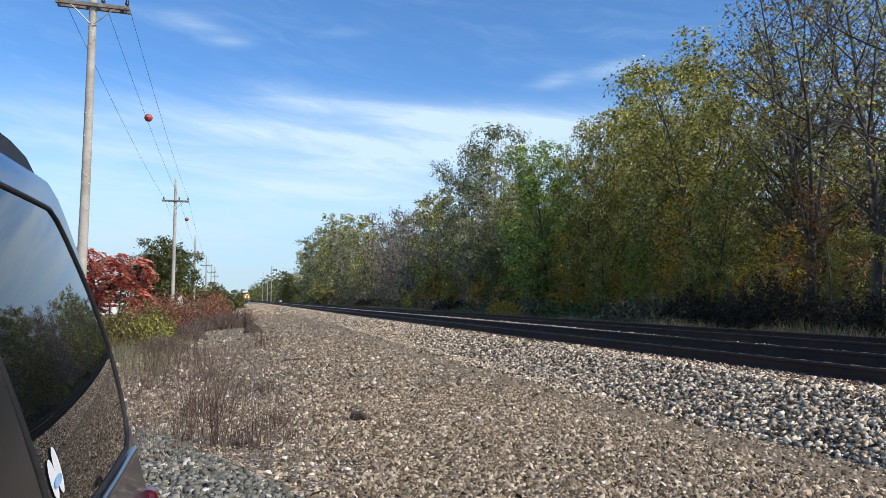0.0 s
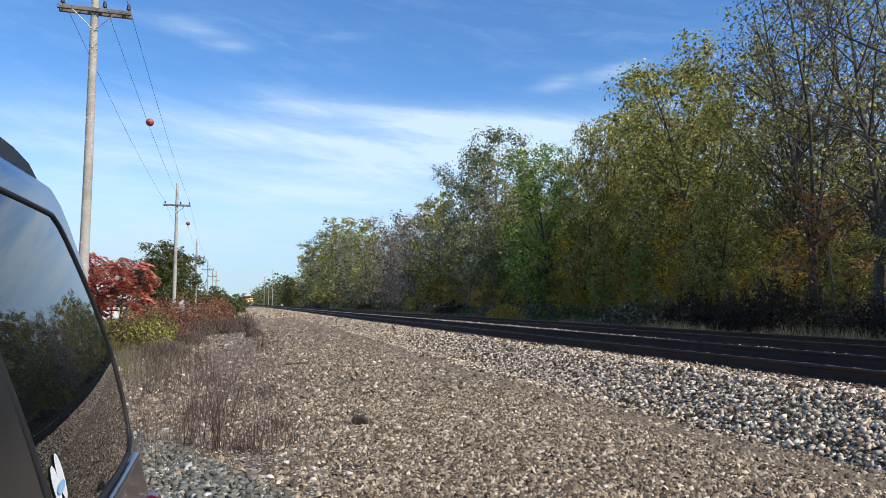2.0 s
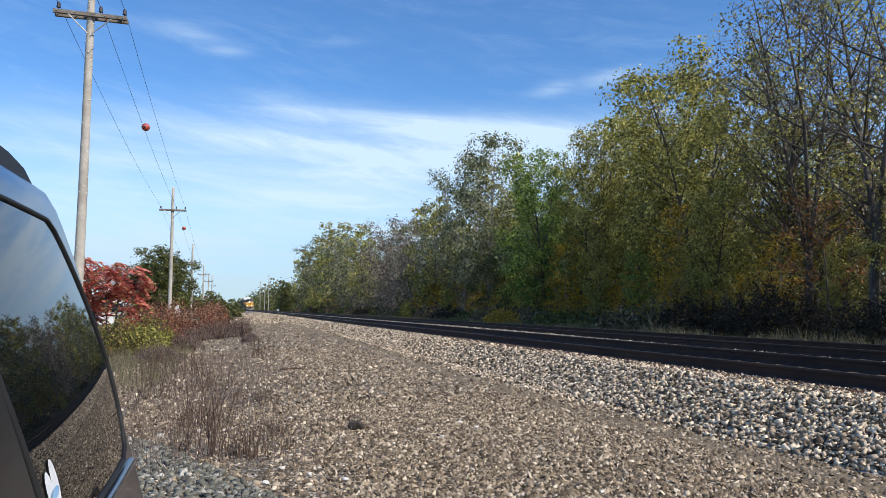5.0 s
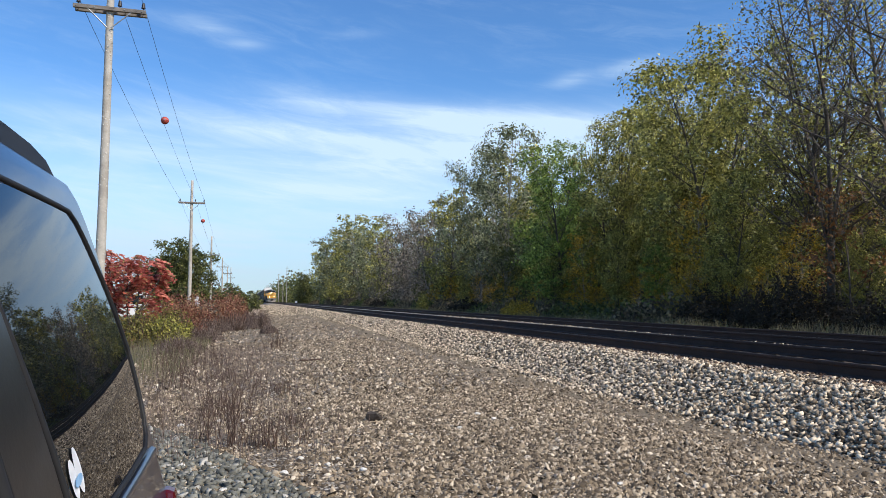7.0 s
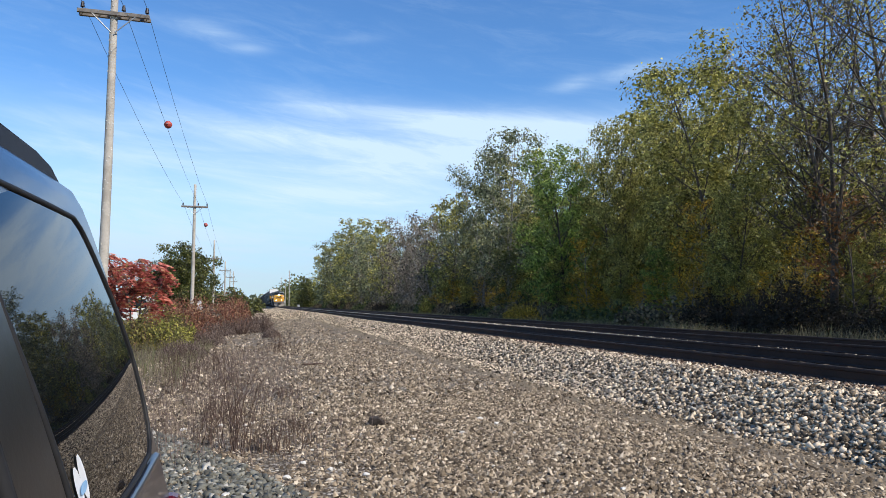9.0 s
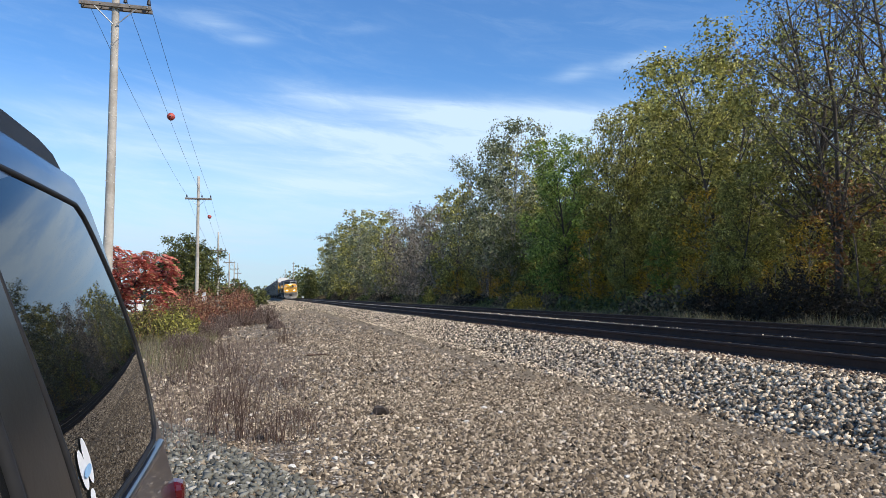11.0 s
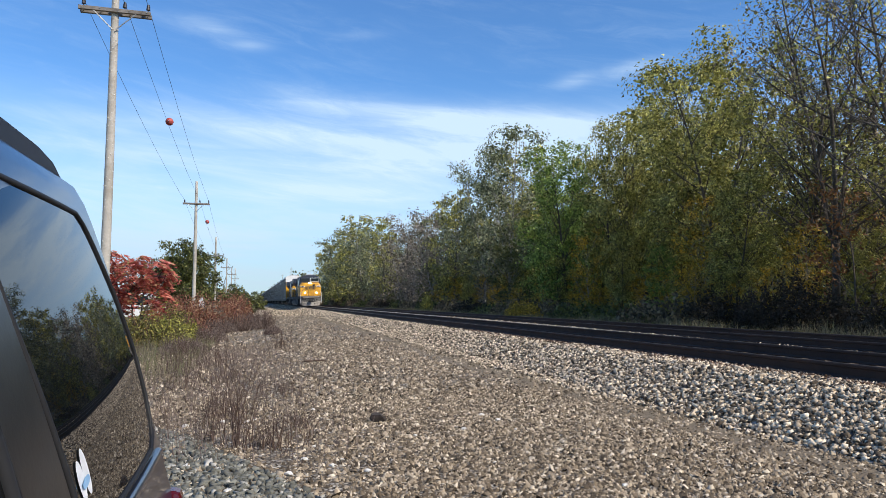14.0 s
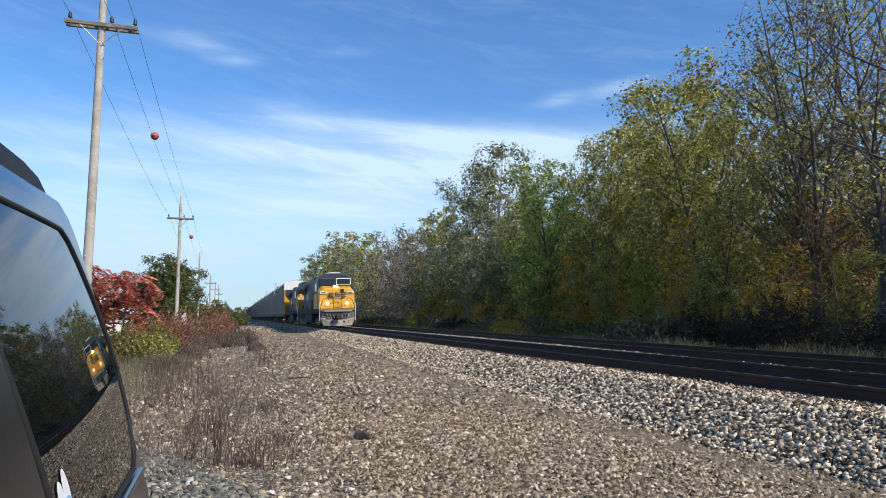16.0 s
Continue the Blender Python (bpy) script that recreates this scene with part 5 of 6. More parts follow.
def build_parked_car():
    car = thing("parked_car", "dark blue-grey sport utility car with tinted windows", "car")
    part("lower_body", loft([(0.28, -0.26, -2.30, 2.12), (0.40, -0.18, -2.45, 2.26), (0.70, -0.150, -2.50, 2.30), (0.88, -0.160, -2.45, 2.27), (0.95, -0.178, -2.38, 2.262), (1.0, -0.26, -2.2, 2.15)], 0.14, 0.3), M_PAINT, car, "", True)
    cabin = [(0.94, -0.179, -1.25, 2.26), (1.06, side_x(1.06), -1.10, 2.245), (1.18, side_x(1.18), -0.98, 2.235), (1.33, side_x(1.33), -0.80, 2.205), (1.52, side_x(1.52), -0.55, 2.17),
             (1.69, side_x(1.69), -0.33, 2.115), (1.755, side_x(1.755), -0.25, 2.08), (1.80, -0.409, -0.20, 2.05), (1.835, -0.424, -0.16, 2.01), (1.856, -0.452, -0.1, 1.96), (1.870, -0.52, 0.0, 1.88), (1.880, -0.66, 0.2, 1.7)]
    part("cabin", loft(cabin, 0.13, 0.16), M_PAINT, car, "", True)
    quarter_l = [(1.19, 1.215), (1.28, 1.20), (1.55, 1.12), (1.76, 1.09)]
    quarter_r = [(1.19, 1.95), (1.205, 2.01), (1.24, 2.04), (1.30, 2.055), (1.42, 2.04), (1.58, 1.96), (1.71, 1.865), (1.74, 1.835), (1.76, 1.79)]
    bm, ring = glass_pane(quarter_l, quarter_r, 1.19, 1.76, 28, 0.012, 0.002, 0.045, 1.57, 0.015)
    quarter = part("quarter_window", bm, M_DARKGLASS, car, "dark tinted rear quarter glass", True)
    seal(ring, 0.0062, quarter)
    bm, ring = glass_pane([(1.19, 0.22), (1.76, 0.24)], [(1.19, 0.98), (1.55, 0.90), (1.76, 0.86)], 1.19, 1.76)
    door = part("rear_door_window", bm, M_DARKGLASS, car, "dark tinted rear door glass", True)
    seal(ring, 0.012, door)
    bm, ring = glass_pane([(1.19, -0.85), (1.5, -0.42), (1.76, -0.12)], [(1.19, 0.10), (1.76, 0.12)], 1.19, 1.76)
    door = part("front_door_window", bm, M_DARKGLASS, car, "dark tinted front door glass", True)
    seal(ring, 0.012, door)
    bm, _ = glass_pane([(1.17, 1.01), (1.55, 0.925), (1.78, 0.885)], [(1.17, 1.19), (1.55, 1.095), (1.78, 1.065)], 1.17, 1.775, 12, 0.012, 0.002, 0.0, 0.0, 0.015)
    part("pillar_trim", bm, M_TRIMBLACK, car, "satin black pillar cover", True)
    sill = [Vector((side_x(1.165, 0.006), y, 1.165 + 0.02 * max(0, y - 1.75) ** 1.0)) for y in np.linspace(0.2, 2.02, 14)]
    v, f = tubes([(np.array([tuple(p) for p in sill]), np.full(14, 0.012))], 8)
    me = big_mesh("belt_moulding", v, f, M_PAINT)
    me.polygons.foreach_set("use_smooth", [True] * len(me.polygons))
    ob = new("belt_moulding", me)
    ob.parent = car
    for s in (0, 1):
        rail = bmesh.new()
        pts = [(-0.4, 1.86), (-0.25, 1.888), (1.45, 1.890), (1.66, 1.886), (1.78, 1.874), (1.86, 1.848), (1.84, 1.83), (-0.38, 1.83)]
        x0, x1 = (-0.50, -0.445) if s == 0 else (2 * MIDX + 0.445, 2 * MIDX + 0.50)
        prism(rail, pts, "x", x0, x1)
        part("roof_rail", rail, M_RAILPAINT, car, "dark blue-grey roof rail")
        tail = boxed(*((-0.30, -0.178) if s == 0 else (2 * MIDX + 0.178, 2 * MIDX + 0.30)), 2.10, 2.180, 0.66, 1.045, 0.02)
        part("tail_lamp", tail, M_REDLENS, car, "red tail lamp")
    part("rear_window", boxed(MIDX - 0.55, MIDX + 0.55, 2.17, 2.195, 1.22, 1.66, 0.01), M_DARKGLASS, car)
    part("rear_bumper", boxed(MIDX - 0.9, MIDX + 0.9, 2.05, 2.36, 0.38, 0.68, 0.06), M_TRIMBLACK, car)
    for x in (-0.27, 2 * MIDX + 0.27):
        for y in (-1.5, 1.32):
            wheel(car, x, y, 0.35, 0.35, 0.23)
    # sticker on the quarter glass: two pale ovals with a blue band and a small scalloped foot
    bm, blue = bmesh.new(), bmesh.new()

    def oval(b, y, z, ry, rz, tilt, out):
        vs = []
        for k in range(18):
            a = k * math.tau / 18
            dy, dz = math.cos(a) * ry, math.sin(a) * rz
            yy, zz = y + dy * math.cos(tilt) - dz * math.sin(tilt), z + dy * math.sin(tilt) + dz * math.cos(tilt)
            vs.append(b.verts.new((side_x(zz, 0.002) + 0.015 * (1.76 - zz) + 0.012 * (1 - ((zz - 1.475) / 0.285) ** 2) - 0.045 * (yy - 1.57) ** 2 + out, yy, zz)))
        b.faces.new(vs)
    oval(bm, 1.252, 1.280, 0.017, 0.033, 0.25, 0.002)
    oval(bm, 1.284, 1.288, 0.017, 0.039, 0.25, 0.002)
    for k in range(2):
        oval(bm, 1.272 + 0.012 * k, 1.234 - 0.018 * k, 0.014, 0.012, 0, 0.003)
    oval(blue, 1.266, 1.276, 0.023, 0.008, 0.15, 0.005)
    st = part("sticker", bm, M_STICKER, quarter, "white and pale blue sticker")
    part("print", blue, M_STICKBLUE, st)


def build_far_things():
    van = thing("white_van", "white van parked behind the red sumac", "van", at=(-7.7, 49, 0.1))
    body = [(-2.6, 0.45), (2.5, 0.45), (2.6, 0.95), (2.2, 1.15), (1.55, 1.95), (-2.5, 2.0), (-2.62, 1.2)]
    bm = prism(bmesh.new(), body, "y", -0.9, 0.9)
    bmesh.ops.bevel(bm, geom=list(bm.edges), offset=0.06, segments=2, affect="EDGES", profile=0.5)
    part("body", bm, M_VANWHITE, van)
    for x0, x1 in ((-2.35, -1.2), (-1.1, 0.1), (0.2, 1.45)):
        part("window", boxed(x0, x1, -0.925, -0.89, 1.22, 1.78, 0.01), M_DARKGLASS, van)
    part("stripe", boxed(-2.5, 2.45, -0.915, -0.88, 0.98, 1.08), M_REDLENS, van, "red side stripe")
    for x in (-1.6, 1.6):
        part("wheel", rod(bmesh.new(), (x, -0.92, 0.24), (x, -0.7, 0.24), 0.33, None, 20), M_TYRE, van)
    sign = thing("white_board", "small weathered white board on a post in the bushes", "sign", at=(-2.75, 43.2, 0))
    part("post", boxed(-0.045, 0.045, -0.03, 0.03, 0.0, 1.75, 0.01), M_GREYWOOD, sign)
    bm = prism(bmesh.new(), [(-0.14, 1.26), (0.15, 1.20), (0.20, 1.42), (0.06, 1.55), (0.10, 1.74), (-0.12, 1.78), (-0.16, 1.55)], "y", -0.06, -0.035)
    part("panel", bm, M_VANWHITE, sign, "weathered white panel")
    crate = thing("signal_box", "small pale trackside equipment cabinet", "cabinet", at=(18.6, 290, 0))
    part("cabinet", boxed(-0.42, 0.42, -0.4, 0.4, -0.3, 1.25, 0.03), M_VANWHITE, crate)
    part("lid", boxed(-0.47, 0.47, -0.45, 0.45, 1.25, 1.32, 0.02), M_GALV, crate)


# ---- train ----
M_YELLOW = worn("locomotive_yellow", (0.62, 0.30, 0.018), (0.72, 0.37, 0.030), 1.5, 0.45, fine=12, relief=0)
M_NAVY = worn("locomotive_navy", (0.018, 0.026, 0.045), (0.032, 0.042, 0.062), 1.2, 0.5, fine=10, relief=0)
M_LOCOGREY = worn("dirty_grey_steel", (0.11, 0.105, 0.10), (0.22, 0.21, 0.195), 2.0, 0.7, fine=12)
M_PLOUGH = worn("dusty_pale_steel", (0.19, 0.17, 0.145), (0.33, 0.30, 0.26), 3.0, 0.7, fine=14)
M_UNDER = worn("sooty_underframe", (0.018, 0.017, 0.016), (0.045, 0.042, 0.040), 2, 0.85)
M_WHITEPAINT = worn("white_paint", (0.68, 0.68, 0.66), (0.80, 0.80, 0.78), 3, 0.5, relief=0)
M_RACK = worn("weathered_rack_panel", (0.14, 0.13, 0.117), (0.25, 0.234, 0.21), 0.7, 0.6, 0.2, fine=5, relief=0.05)
M_RACKPOST = worn("rack_post_steel", (0.030, 0.029, 0.027), (0.06, 0.057, 0.053), 1.5, 0.65)
M_RACKROOF = worn("galvanised_rack_roof", (0.50, 0.51, 0.52), (0.66, 0.67, 0.68), 1.0, 0.5, 0.3)
M_HEADLAMP = glow("headlamp_glow", (1.0, 0.86, 0.58), 60.0)
M_DITCHLAMP = glow("ditch_lamp_glow", (1.0, 0.86, 0.62), 7.0)
M_CABGLASS = worn("cab_glass", (0.010, 0.013, 0.016), (0.016, 0.019, 0.022), 3, 0.10, relief=0)


def thing_part(name, parent):
    e = new(name)
    e.empty_display_size, e.parent = 0.2, parent
    return e


def bogie(parent, y, axles, gap, r):
    reach = gap * (axles - 1) / 2 + 0.6
    t = thing_part("truck", parent)
    for x0 in (-1.18, 0.95):
        part("side_frame", boxed(x0, x0 + 0.23, y - reach, y + reach, 0.35, 0.85, 0.05), M_UNDER, t, "sooty steel truck frame")
    part("bolster", boxed(-1.0, 1.0, y - 0.25, y + 0.25, 0.5, 0.84, 0.03), M_UNDER, t)
    for k in range(axles):
        yy = y + (k - (axles - 1) / 2) * gap
        for x in (-0.76, 0.76):
            part("wheel", rod(bmesh.new(), (x - 0.07, yy, r), (x + 0.07, yy, r), r, None, 24), M_UNDER, t)
        for x0 in (-1.27, 1.14):
            part("journal_box", boxed(x0, x0 + 0.13, yy - 0.16, yy + 0.16, 0.38, 0.70, 0.03), M_LOCOGREY, t)


def locomotive(lead):
    lo = thing("locomotive", "yellow and navy diesel freight locomotive with its lamps lit" if lead else "second navy and yellow diesel locomotive in the train", "locomotive", "locomotives")
    part("underframe", boxed(-1.5, 1.5, 0.5, 22.0, 1.20, 1.55, 0.03), M_UNDER, lo)
    part("fuel_tank", boxed(-1.42, 1.42, 8.0, 14.0, 0.35, 1.2, 0.12), M_UNDER, lo)
    bogie(lo, 4.3, 3, 1.8, 0.53)
    bogie(lo, 17.8, 3, 1.8, 0.53)
    # nose: yellow, tapering up to the windscreens
    nose = bmesh.new()
    a = [(-1.52, 0.62, 1.55), (1.52, 0.62, 1.55), (1.52, 0.72, 2.95), (1.05, 0.74, 3.35), (-1.05, 0.74, 3.35), (-1.52, 0.72, 2.95)]
    b = [(-1.54, 2.1, 1.55), (1.54, 2.1, 1.55), (1.54, 2.1, 3.30), (1.30, 2.1, 3.62), (-1.30, 2.1, 3.62), (-1.54, 2.1, 3.30)]
    va, vb = [nose.verts.new(p) for p in a], [nose.verts.new(p) for p in b]
    nose.faces.new(va)
    nose.faces.new(vb[::-1])
    for i in range(6):
        nose.faces.new((va[i], vb[i], vb[(i + 1) % 6], va[(i + 1) % 6]))
    bmesh.ops.recalc_face_normals(nose, faces=nose.faces)
    bmesh.ops.bevel(nose, geom=list(nose.edges), offset=0.06, segments=2, affect="EDGES", profile=0.5)
    nose_ob = part("nose", nose, M_YELLOW, lo, "yellow short hood")
    part("nose_door", boxed(-0.32, 0.32, 0.575, 0.62, 1.7, 2.75, 0.015), M_YELLOW, nose_ob)
    part("door_window", boxed(0.30, 0.62, 0.66, 0.71, 2.98, 3.26, 0.02), M_CABGLASS, nose_ob)
    part("headlamp_box", boxed(-0.32, 0.16, 0.86, 1.7, 3.26, 3.58, 0.05), M_YELLOW, nose_ob)
    # cab
    cab = prism(bmesh.new(), [(-1.54, 1.55), (1.54, 1.55), (1.54, 3.75), (1.50, 4.05), (1.36, 4.36), (1.0, 4.58), (0.5, 4.67), (-0.5, 4.67), (-1.0, 4.58), (-1.36, 4.36), (-1.50, 4.05), (-1.54, 3.75)], "y", 1.75, 4.9)
    bmesh.ops.bevel(cab, geom=list(cab.edges), offset=0.05, segments=2, affect="EDGES", profile=0.5)
    cab_ob = part("cab", cab, M_NAVY, lo, "navy cab")
    part("cab_side_band", box(boxed(-1.556, -1.535, 2.2, 4.7, 1.6, 2.9), 1.535, 1.556, 2.2, 4.7, 1.6, 2.9), M_YELLOW if lead else M_NAVY, cab_ob)
    for s in (-1, 1):
        x0, x1 = sorted((s * 0.12, s * 1.30))
        # the right frame is white to paint in the bright reflection there
        part("windscreen_frame", boxed(x0 - 0.05, x1 + 0.05, 1.66, 1.74, 3.66, 4.24, 0.03), M_WHITEPAINT if s > 0 else M_NAVY, cab_ob)
        part("windscreen", boxed(x0 + 0.01, x1 - 0.01, 1.645, 1.66, 3.72, 4.18, 0.004), M_CABGLASS, cab_ob, "dark windscreen pane")
        x0, x1 = sorted((s * 0.86, s * 1.44))
        part("number_board", boxed(x0, x1, 0.62, 0.70, 2.86, 3.06, 0.01), M_WHITEPAINT, nose_ob, "white number board")
        part("number_bar", boxed(x0 + 0.1, x1 - 0.1, 0.612, 0.62, 2.92, 3.0), M_NAVY, nose_ob)
        part("side_window", boxed(*sorted((s * 1.53, s * 1.56)), 2.3, 3.6, 3.15, 3.85, 0.01), M_CABGLASS, cab_ob)
        part("ditch_lamp", rod(bmesh.new(), (s * 0.82, 0.44, 2.02), (s * 0.82, 0.62, 2.02), 0.125, None, 16), M_DITCHLAMP if lead else M_CABGLASS, lo, "lit ditch lamp" if lead else "")
        part("headlamp", rod(bmesh.new(), (s * 0.10 - 0.08, 0.80, 3.44), (s * 0.10 - 0.08, 0.98, 3.44), 0.105, None, 16), M_HEADLAMP if lead else M_CABGLASS, nose_ob, "lit headlamp" if lead else "")
        rails = bmesh.new()
        bow = [(s * (0.98 + 0.46 * math.cos(a)), 0.30, 1.5 + 0.98 * math.sin(a)) for a in np.linspace(0.0, 2.75, 9)]
        for p, q in zip(bow[:-1], bow[1:]):
            rod(rails, p, q, 0.024, None, 6)
        rod(rails, (s * 0.36, 0.30, 1.5), (s * 0.36, 0.30, 2.42), 0.024, None, 6)
        rod(rails, (s * 0.36, 0.30, 2.42), (s * 0.02, 0.30, 2.42), 0.024, None, 6)
        part("handrail", rails, M_NAVY, lo, "dark front handrail")
        post = rod(bmesh.new(), (s * 1.3, 0.28, 0.9), (s * 1.3, 0.28, 1.42), 0.03, None, 6)
        rod(post, (s * 1.3, 0.28, 0.9), (s * 0.75, 0.24, 0.82), 0.03, None, 6)
        part("step_rail", post, M_PLOUGH, lo, "pale step rail")
        grab = bmesh.new()
        rod(grab, (s * 1.53, 0.3, 0.55), (s * 1.53, 0.3, 2.0), 0.026, None, 6)
        rod(grab, (s * 1.53, 0.3, 2.0), (s * 1.40, 0.45, 2.12), 0.026, None, 6)
        part("grab_iron", grab, M_WHITEPAINT, lo, "white corner grab iron")
        steps = bmesh.new()
        for k in range(4):
            box(steps, *sorted((s * 1.0, s * 1.52)), 0.42, 0.75, 0.42 + 0.30 * k, 0.46 + 0.30 * k)
        part("steps", steps, M_PLOUGH, lo, "pale worn step treads")
        side = bmesh.new()
        for k in range(14):
            rod(side, (s * 1.5, 5.2 + k * 1.2, 1.55), (s * 1.5, 5.2 + k * 1.2, 2.55), 0.018, None, 5)
        rod(side, (s * 1.5, 5.2, 2.55), (s * 1.5, 20.8, 2.55), 0.02, None, 5)
        part("side_handrail", side, M_NAVY, lo)
    part("roof_unit", boxed(-0.55, 0.55, 2.4, 3.7, 4.60, 4.80, 0.06), M_RACKROOF, lo, "pale rooftop air unit")
    # deck front, pilot and plough
    part("front_deck", boxed(-1.5, 1.5, 0.2, 0.75, 1.40, 1.55, 0.02), M_LOCOGREY, lo)
    part("anticlimber", boxed(-1.2, 1.2, 0.02, 0.22, 1.30, 1.44, 0.02), M_PLOUGH, lo, "pale steel anticlimber")
    part("pilot", boxed(-1.45, 1.45, 0.38, 0.5, 0.55, 1.36, 0.02), M_LOCOGREY, lo, "dusty grey pilot plate")
    plough = bmesh.new()
    for s in (-1, 1):
        p = [plough.verts.new(c) for c in ((0, -0.25, 0.10), (s * 1.20, 0.22, 0.12), (s * 1.45, 0.32, 0.80), (0, 0.10, 0.62), (0, 0.1, 0.10), (s * 1.20, 0.36, 0.12), (s * 1.45, 0.46, 0.80), (0, 0.3, 0.62))]
        for f in ((0, 1, 2, 3), (4, 7, 6, 5), (0, 4, 5, 1), (1, 5, 6, 2), (2, 6, 7, 3), (0, 3, 7, 4)):
            plough.faces.new([p[i] for i in f])
    bmesh.ops.recalc_face_normals(plough, faces=plough.faces)
    part("plough", plough, M_PLOUGH, lo, "grey snow plough")
    part("coupler", box(boxed(-0.16, 0.16, -0.55, 0.45, 0.78, 1.06, 0.05), -0.22, 0.22, -0.62, -0.30, 0.70, 1.12, 0.06), M_UNDER, lo)
    for x in (-0.95, -0.72, -0.46, 0.46, 0.72, 0.95):
        inward = -0.24 if x > 0 else 0.24
        hose = bmesh.new()
        drop = [(x + inward * u, 0.34 - 0.30 * math.sin(math.pi * u), 1.34 - 0.62 * math.sin(math.pi * min(1, u * 0.62))) for u in np.linspace(0, 1, 6)]
        for p, q in zip(drop[:-1], drop[1:]):
            rod(hose, p, q, 0.032, None, 6)
        part("air_hose", hose, M_PLOUGH, lo, "dusty grey air hose")
    part("uncoupling_lever", rod(rod(bmesh.new(), (-1.3, 0.16, 1.12), (1.3, 0.16, 1.12), 0.025, None, 6), (0, 0.16, 1.12), (0, 0.0, 0.95), 0.025, None, 6), M_LOCOGREY, lo)
    part("draft_box", boxed(-0.42, 0.42, 0.1, 0.4, 0.62, 1.22, 0.04), M_UNDER, lo)
    # solid dark blocks stand in for the shaded gaps of the plough
    for x in (-0.85, -0.5, 0.5, 0.85):
        y0 = -0.25 + 0.47 * abs(x) / 1.2
        part("plough_slot", boxed(x - 0.07, x + 0.07, y0 + 0.02, y0 + 0.2, 0.30, 0.52, 0.01), M_UNDER, lo)
    # emblem: three dark shapes across the nose
    for x0, x1 in ((-0.72, -0.27), (-0.19, 0.23), (0.31, 0.76)):
        emblem = bmesh.new()
        for z0, z1 in ((2.54, 2.62), (2.71, 2.78), (2.87, 2.95)):
            prism(emblem, [(x0 - 0.02, z0), (x1 - 0.02, z0), (x1 + 0.02, z1), (x0 + 0.02, z1)], "y", 0.56, 0.62)
        box(emblem, x0, x0 + 0.10, 0.565, 0.62, 2.56, 2.92)
        part("emblem", emblem, M_NAVY, nose_ob)
    # long hood
    part("long_hood", boxed(-0.95, 0.95, 4.9, 21.3, 1.55, 4.35, 0.12), M_NAVY, lo)
    for s in (-1, 1):
        for k in range(6):
            part("hood_door", boxed(*sorted((s * 0.945, s * 0.985)), 6.2 + k * 1.6, 7.6 + k * 1.6, 1.75, 3.7, 0.015), M_NAVY, lo)
    part("blower_housing", boxed(-1.5, 1.5, 4.95, 7.4, 3.0, 4.5, 0.1), M_NAVY, lo)
    part("hood_band", box(boxed(-0.975, -0.945, 15.9, 17.6, 2.2, 3.6), 0.945, 0.975, 15.9, 17.6, 2.2, 3.6), M_YELLOW, lo, "yellow panel")
    part("radiator", prism(bmesh.new(), [(-1.0, 3.3), (1.0, 3.3), (1.52, 3.9), (1.52, 4.62), (-1.52, 4.62), (-1.52, 3.9)], "y", 17.2, 21.6), M_NAVY, lo, "flared radiator housing")
    part("exhaust", boxed(-0.3, 0.3, 10.6, 11.6, 4.35, 4.6, 0.04), M_UNDER, lo)
    part("dynamic_brake", boxed(-1.2, 1.2, 7.6, 9.6, 3.9, 4.55, 0.1), M_NAVY, lo)
    return lo


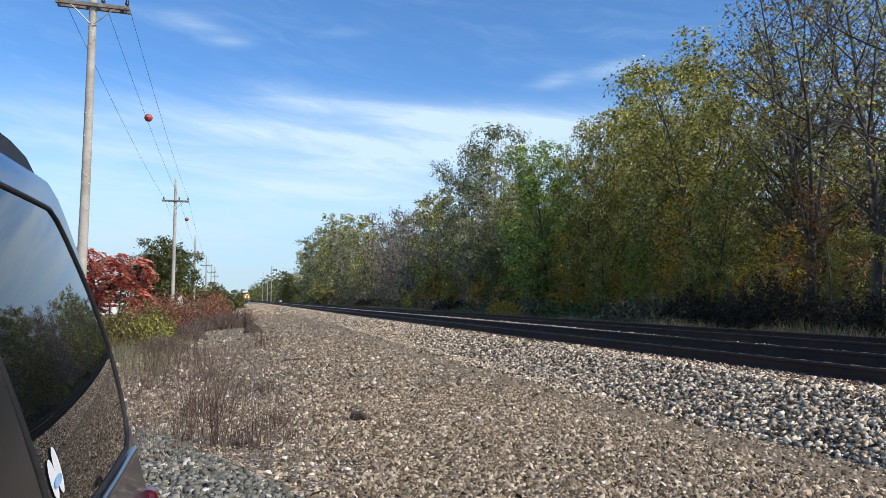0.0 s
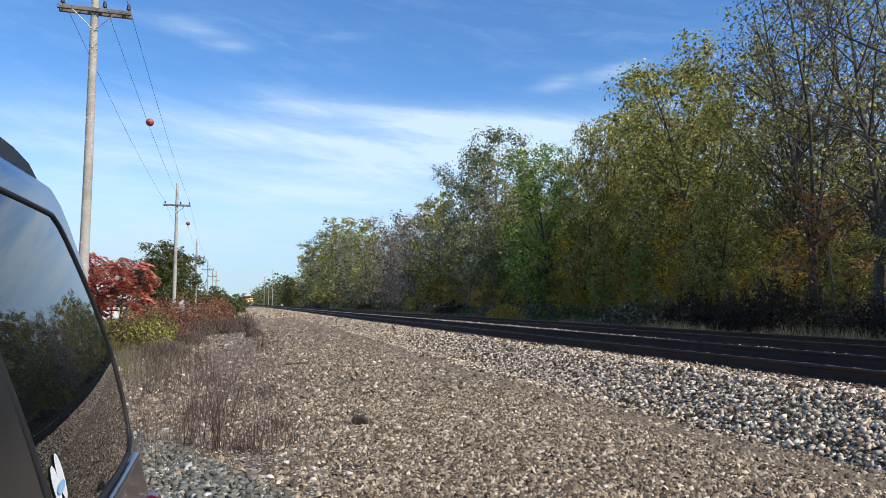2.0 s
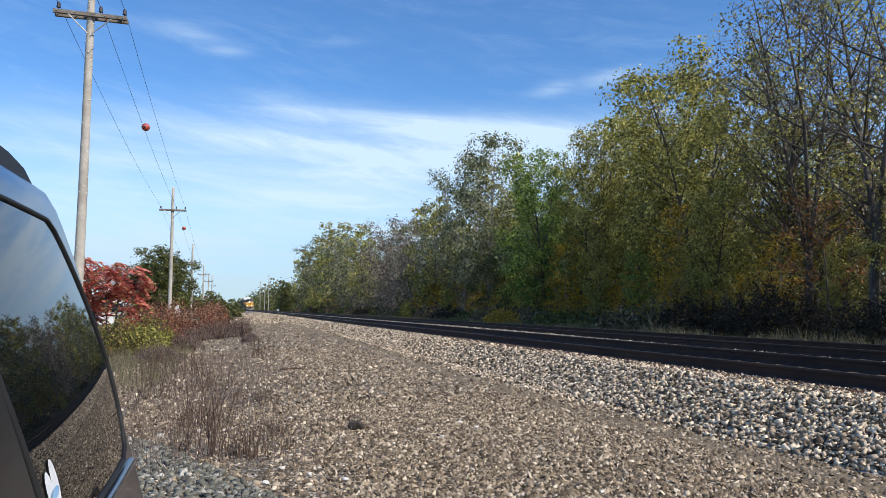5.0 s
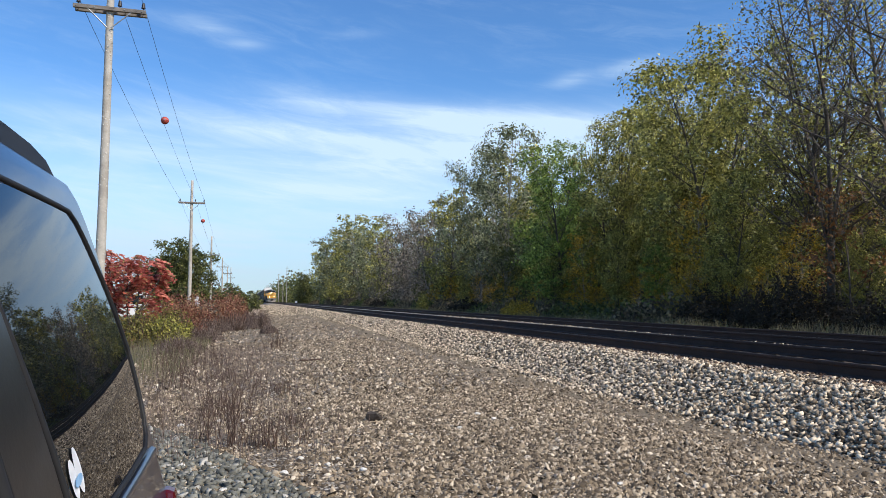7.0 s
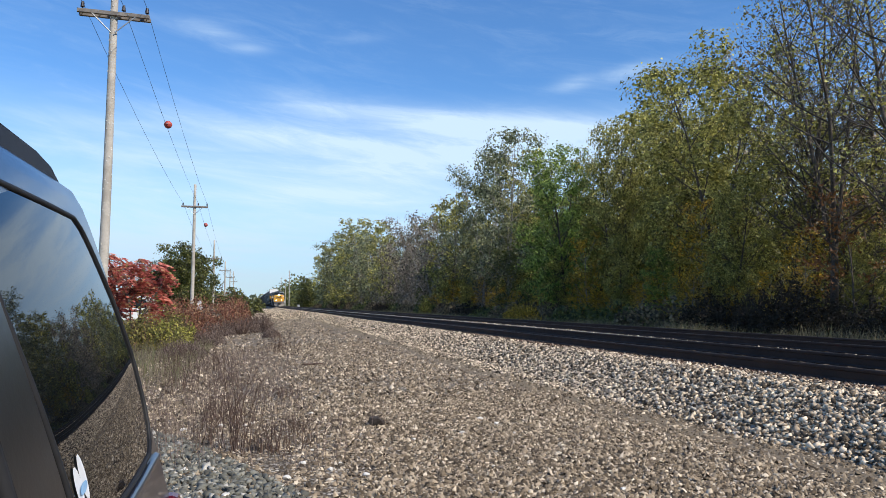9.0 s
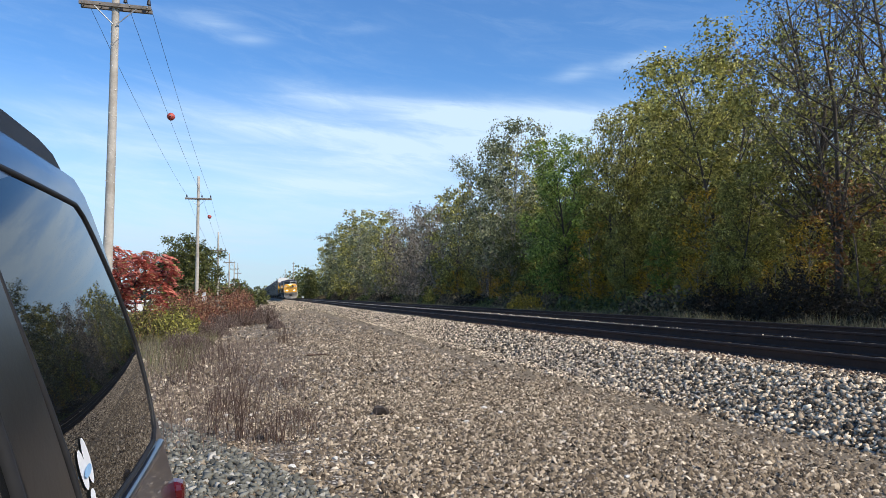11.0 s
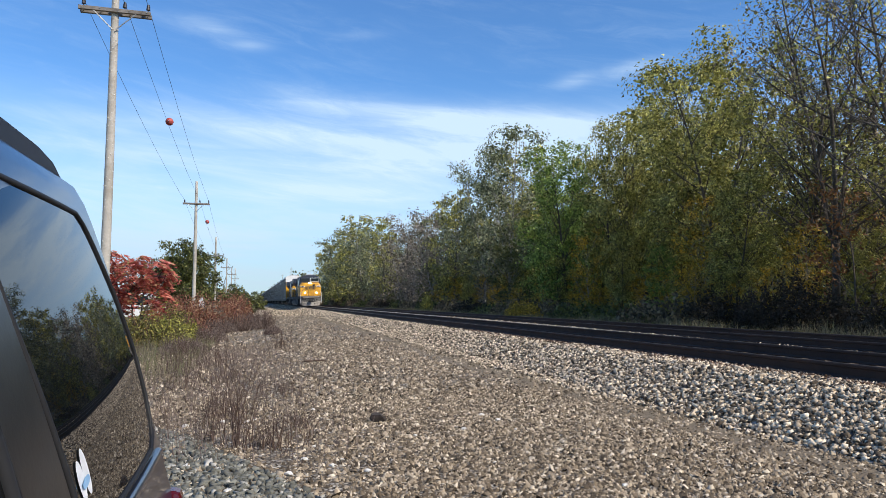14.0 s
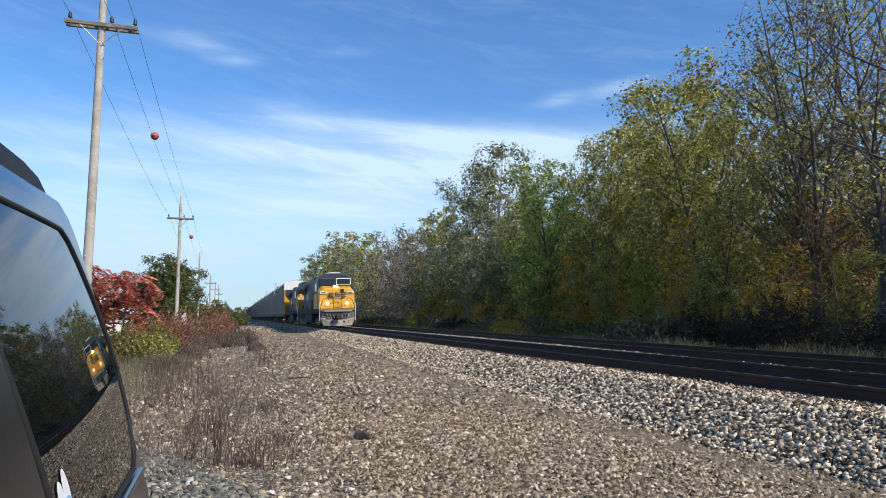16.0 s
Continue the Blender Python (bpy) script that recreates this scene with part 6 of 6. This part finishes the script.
def autorack(first):
    c = thing("autorack_wagon", "tall grey enclosed car-carrying wagon with a pale roof", "railway wagon", "autorack wagons")
    part("underframe", boxed(-1.45, 1.45, 0.3, 27.1, 0.85, 1.15, 0.03), M_UNDER, c)
    part("floor_sill", box(boxed(-1.55, -1.48, 0.5, 26.9, 0.95, 1.35), 1.48, 1.55, 0.5, 26.9, 0.95, 1.35), M_RACKPOST, c)
    part("core", boxed(-1.46, 1.46, 0.5, 26.9, 1.15, 5.6), M_RACKPOST, c)
    roof = prism(bmesh.new(), [(-1.56, 5.55), (1.56, 5.55), (1.52, 5.8), (1.05, 6.08), (0.4, 6.2), (-0.4, 6.2), (-1.05, 6.08), (-1.52, 5.8)], "y", 0.35, 27.05)
    part("roof", roof, M_RACKROOF, c, "pale galvanised roof")
    for y in (3.4, 24.0):
        bogie(c, y, 2, 1.75, 0.42)
    panel = post = None
    for s in (-1, 1):
        for k in range(14):
            y0 = 0.62 + k * 1.865
            if panel is None:
                panel = bpy.data.meshes.new("side_panel")
                left = []
                for z in (1.9, 2.6, 3.2, 3.9, 4.5, 5.0):
                    left += [(-0.02, z), (-0.045, z + 0.02), (-0.045, z + 0.06), (-0.02, z + 0.08)]
                side = [(-0.02, 1.36)] + left + [(-0.02, 5.5)]
                bm = prism(bmesh.new(), side + [(-a, z) for a, z in side[::-1]], "y", 0.0, 1.70)
                bm.to_mesh(panel)
                bm.free()
                panel.materials.append(M_RACK)
                post = bpy.data.meshes.new("post")
                bm = boxed(-0.04, 0.04, -0.05, 0.05, 1.2, 5.56)
                bm.to_mesh(post)
                bm.free()
                post.materials.append(M_RACKPOST)
            for n, me, yy in (("side_panel", panel, y0 + 0.06), ("post", post, y0)):
                ob = new(n, me)
                ob.parent, ob.location = c, (s * 1.51, yy, 0)
    for y0, y1 in ((0.30, 0.42), (26.98, 27.1)):
        for s in (-1, 1):
            part("end_door", boxed(*sorted((s * 0.02, s * 1.53)), y0, y1, 1.2, 4.75, 0.02), M_YELLOW if first else M_RACK, c, "yellow end door" if first else "")
        part("end_cap", prism(bmesh.new(), [(-1.55, 4.8), (1.55, 4.8), (1.52, 5.8), (1.05, 6.07), (-1.05, 6.07), (-1.52, 5.8)], "y", y0, y1), M_WHITEPAINT if first else M_RACKROOF, c, "pale upper end panel")
    part("coupler", box(boxed(-0.13, 0.13, -0.35, 0.5, 0.72, 1.0, 0.03), -0.13, 0.13, 27.0, 27.75, 0.72, 1.0, 0.03), M_UNDER, c)
    return c


TRAIN = []


def build_train():
    lead = locomotive(True)
    TRAIN.append((lead, 0.0))
    TRAIN.append((locomotive(False), 22.6))
    first = autorack(True)
    TRAIN.append((first, 45.4))
    second = autorack(False)
    TRAIN.append((second, 45.4 + 27.75))
    for k in range(2, 14):
        TRAIN.append((copy_thing(second, Matrix.Identity(4)), 45.4 + 27.75 * k))


def motions():
    lean = math.degrees(math.atan2(0.045, 1.51))
    for ob, back in TRAIN:
        rows = []
        for k in range(9):
            t = 2.0 * k
            rows.append((t, pose(8.441, 61.3 + (16.0 - t) * 22.7 + back, 0.754, 0, -lean, 0)))
        walk(ob, rows)


# ---- build ----
build_ground()
build_bed()
build_track("near", "near railway track of rusted rails on timber ties")
build_track("far", "second railway track of rusted rails behind the first")
build_woods()
build_wood_edge()
build_left_growth()
build_line()
build_parked_car()
build_far_things()
build_train()
build_stones()
motions()
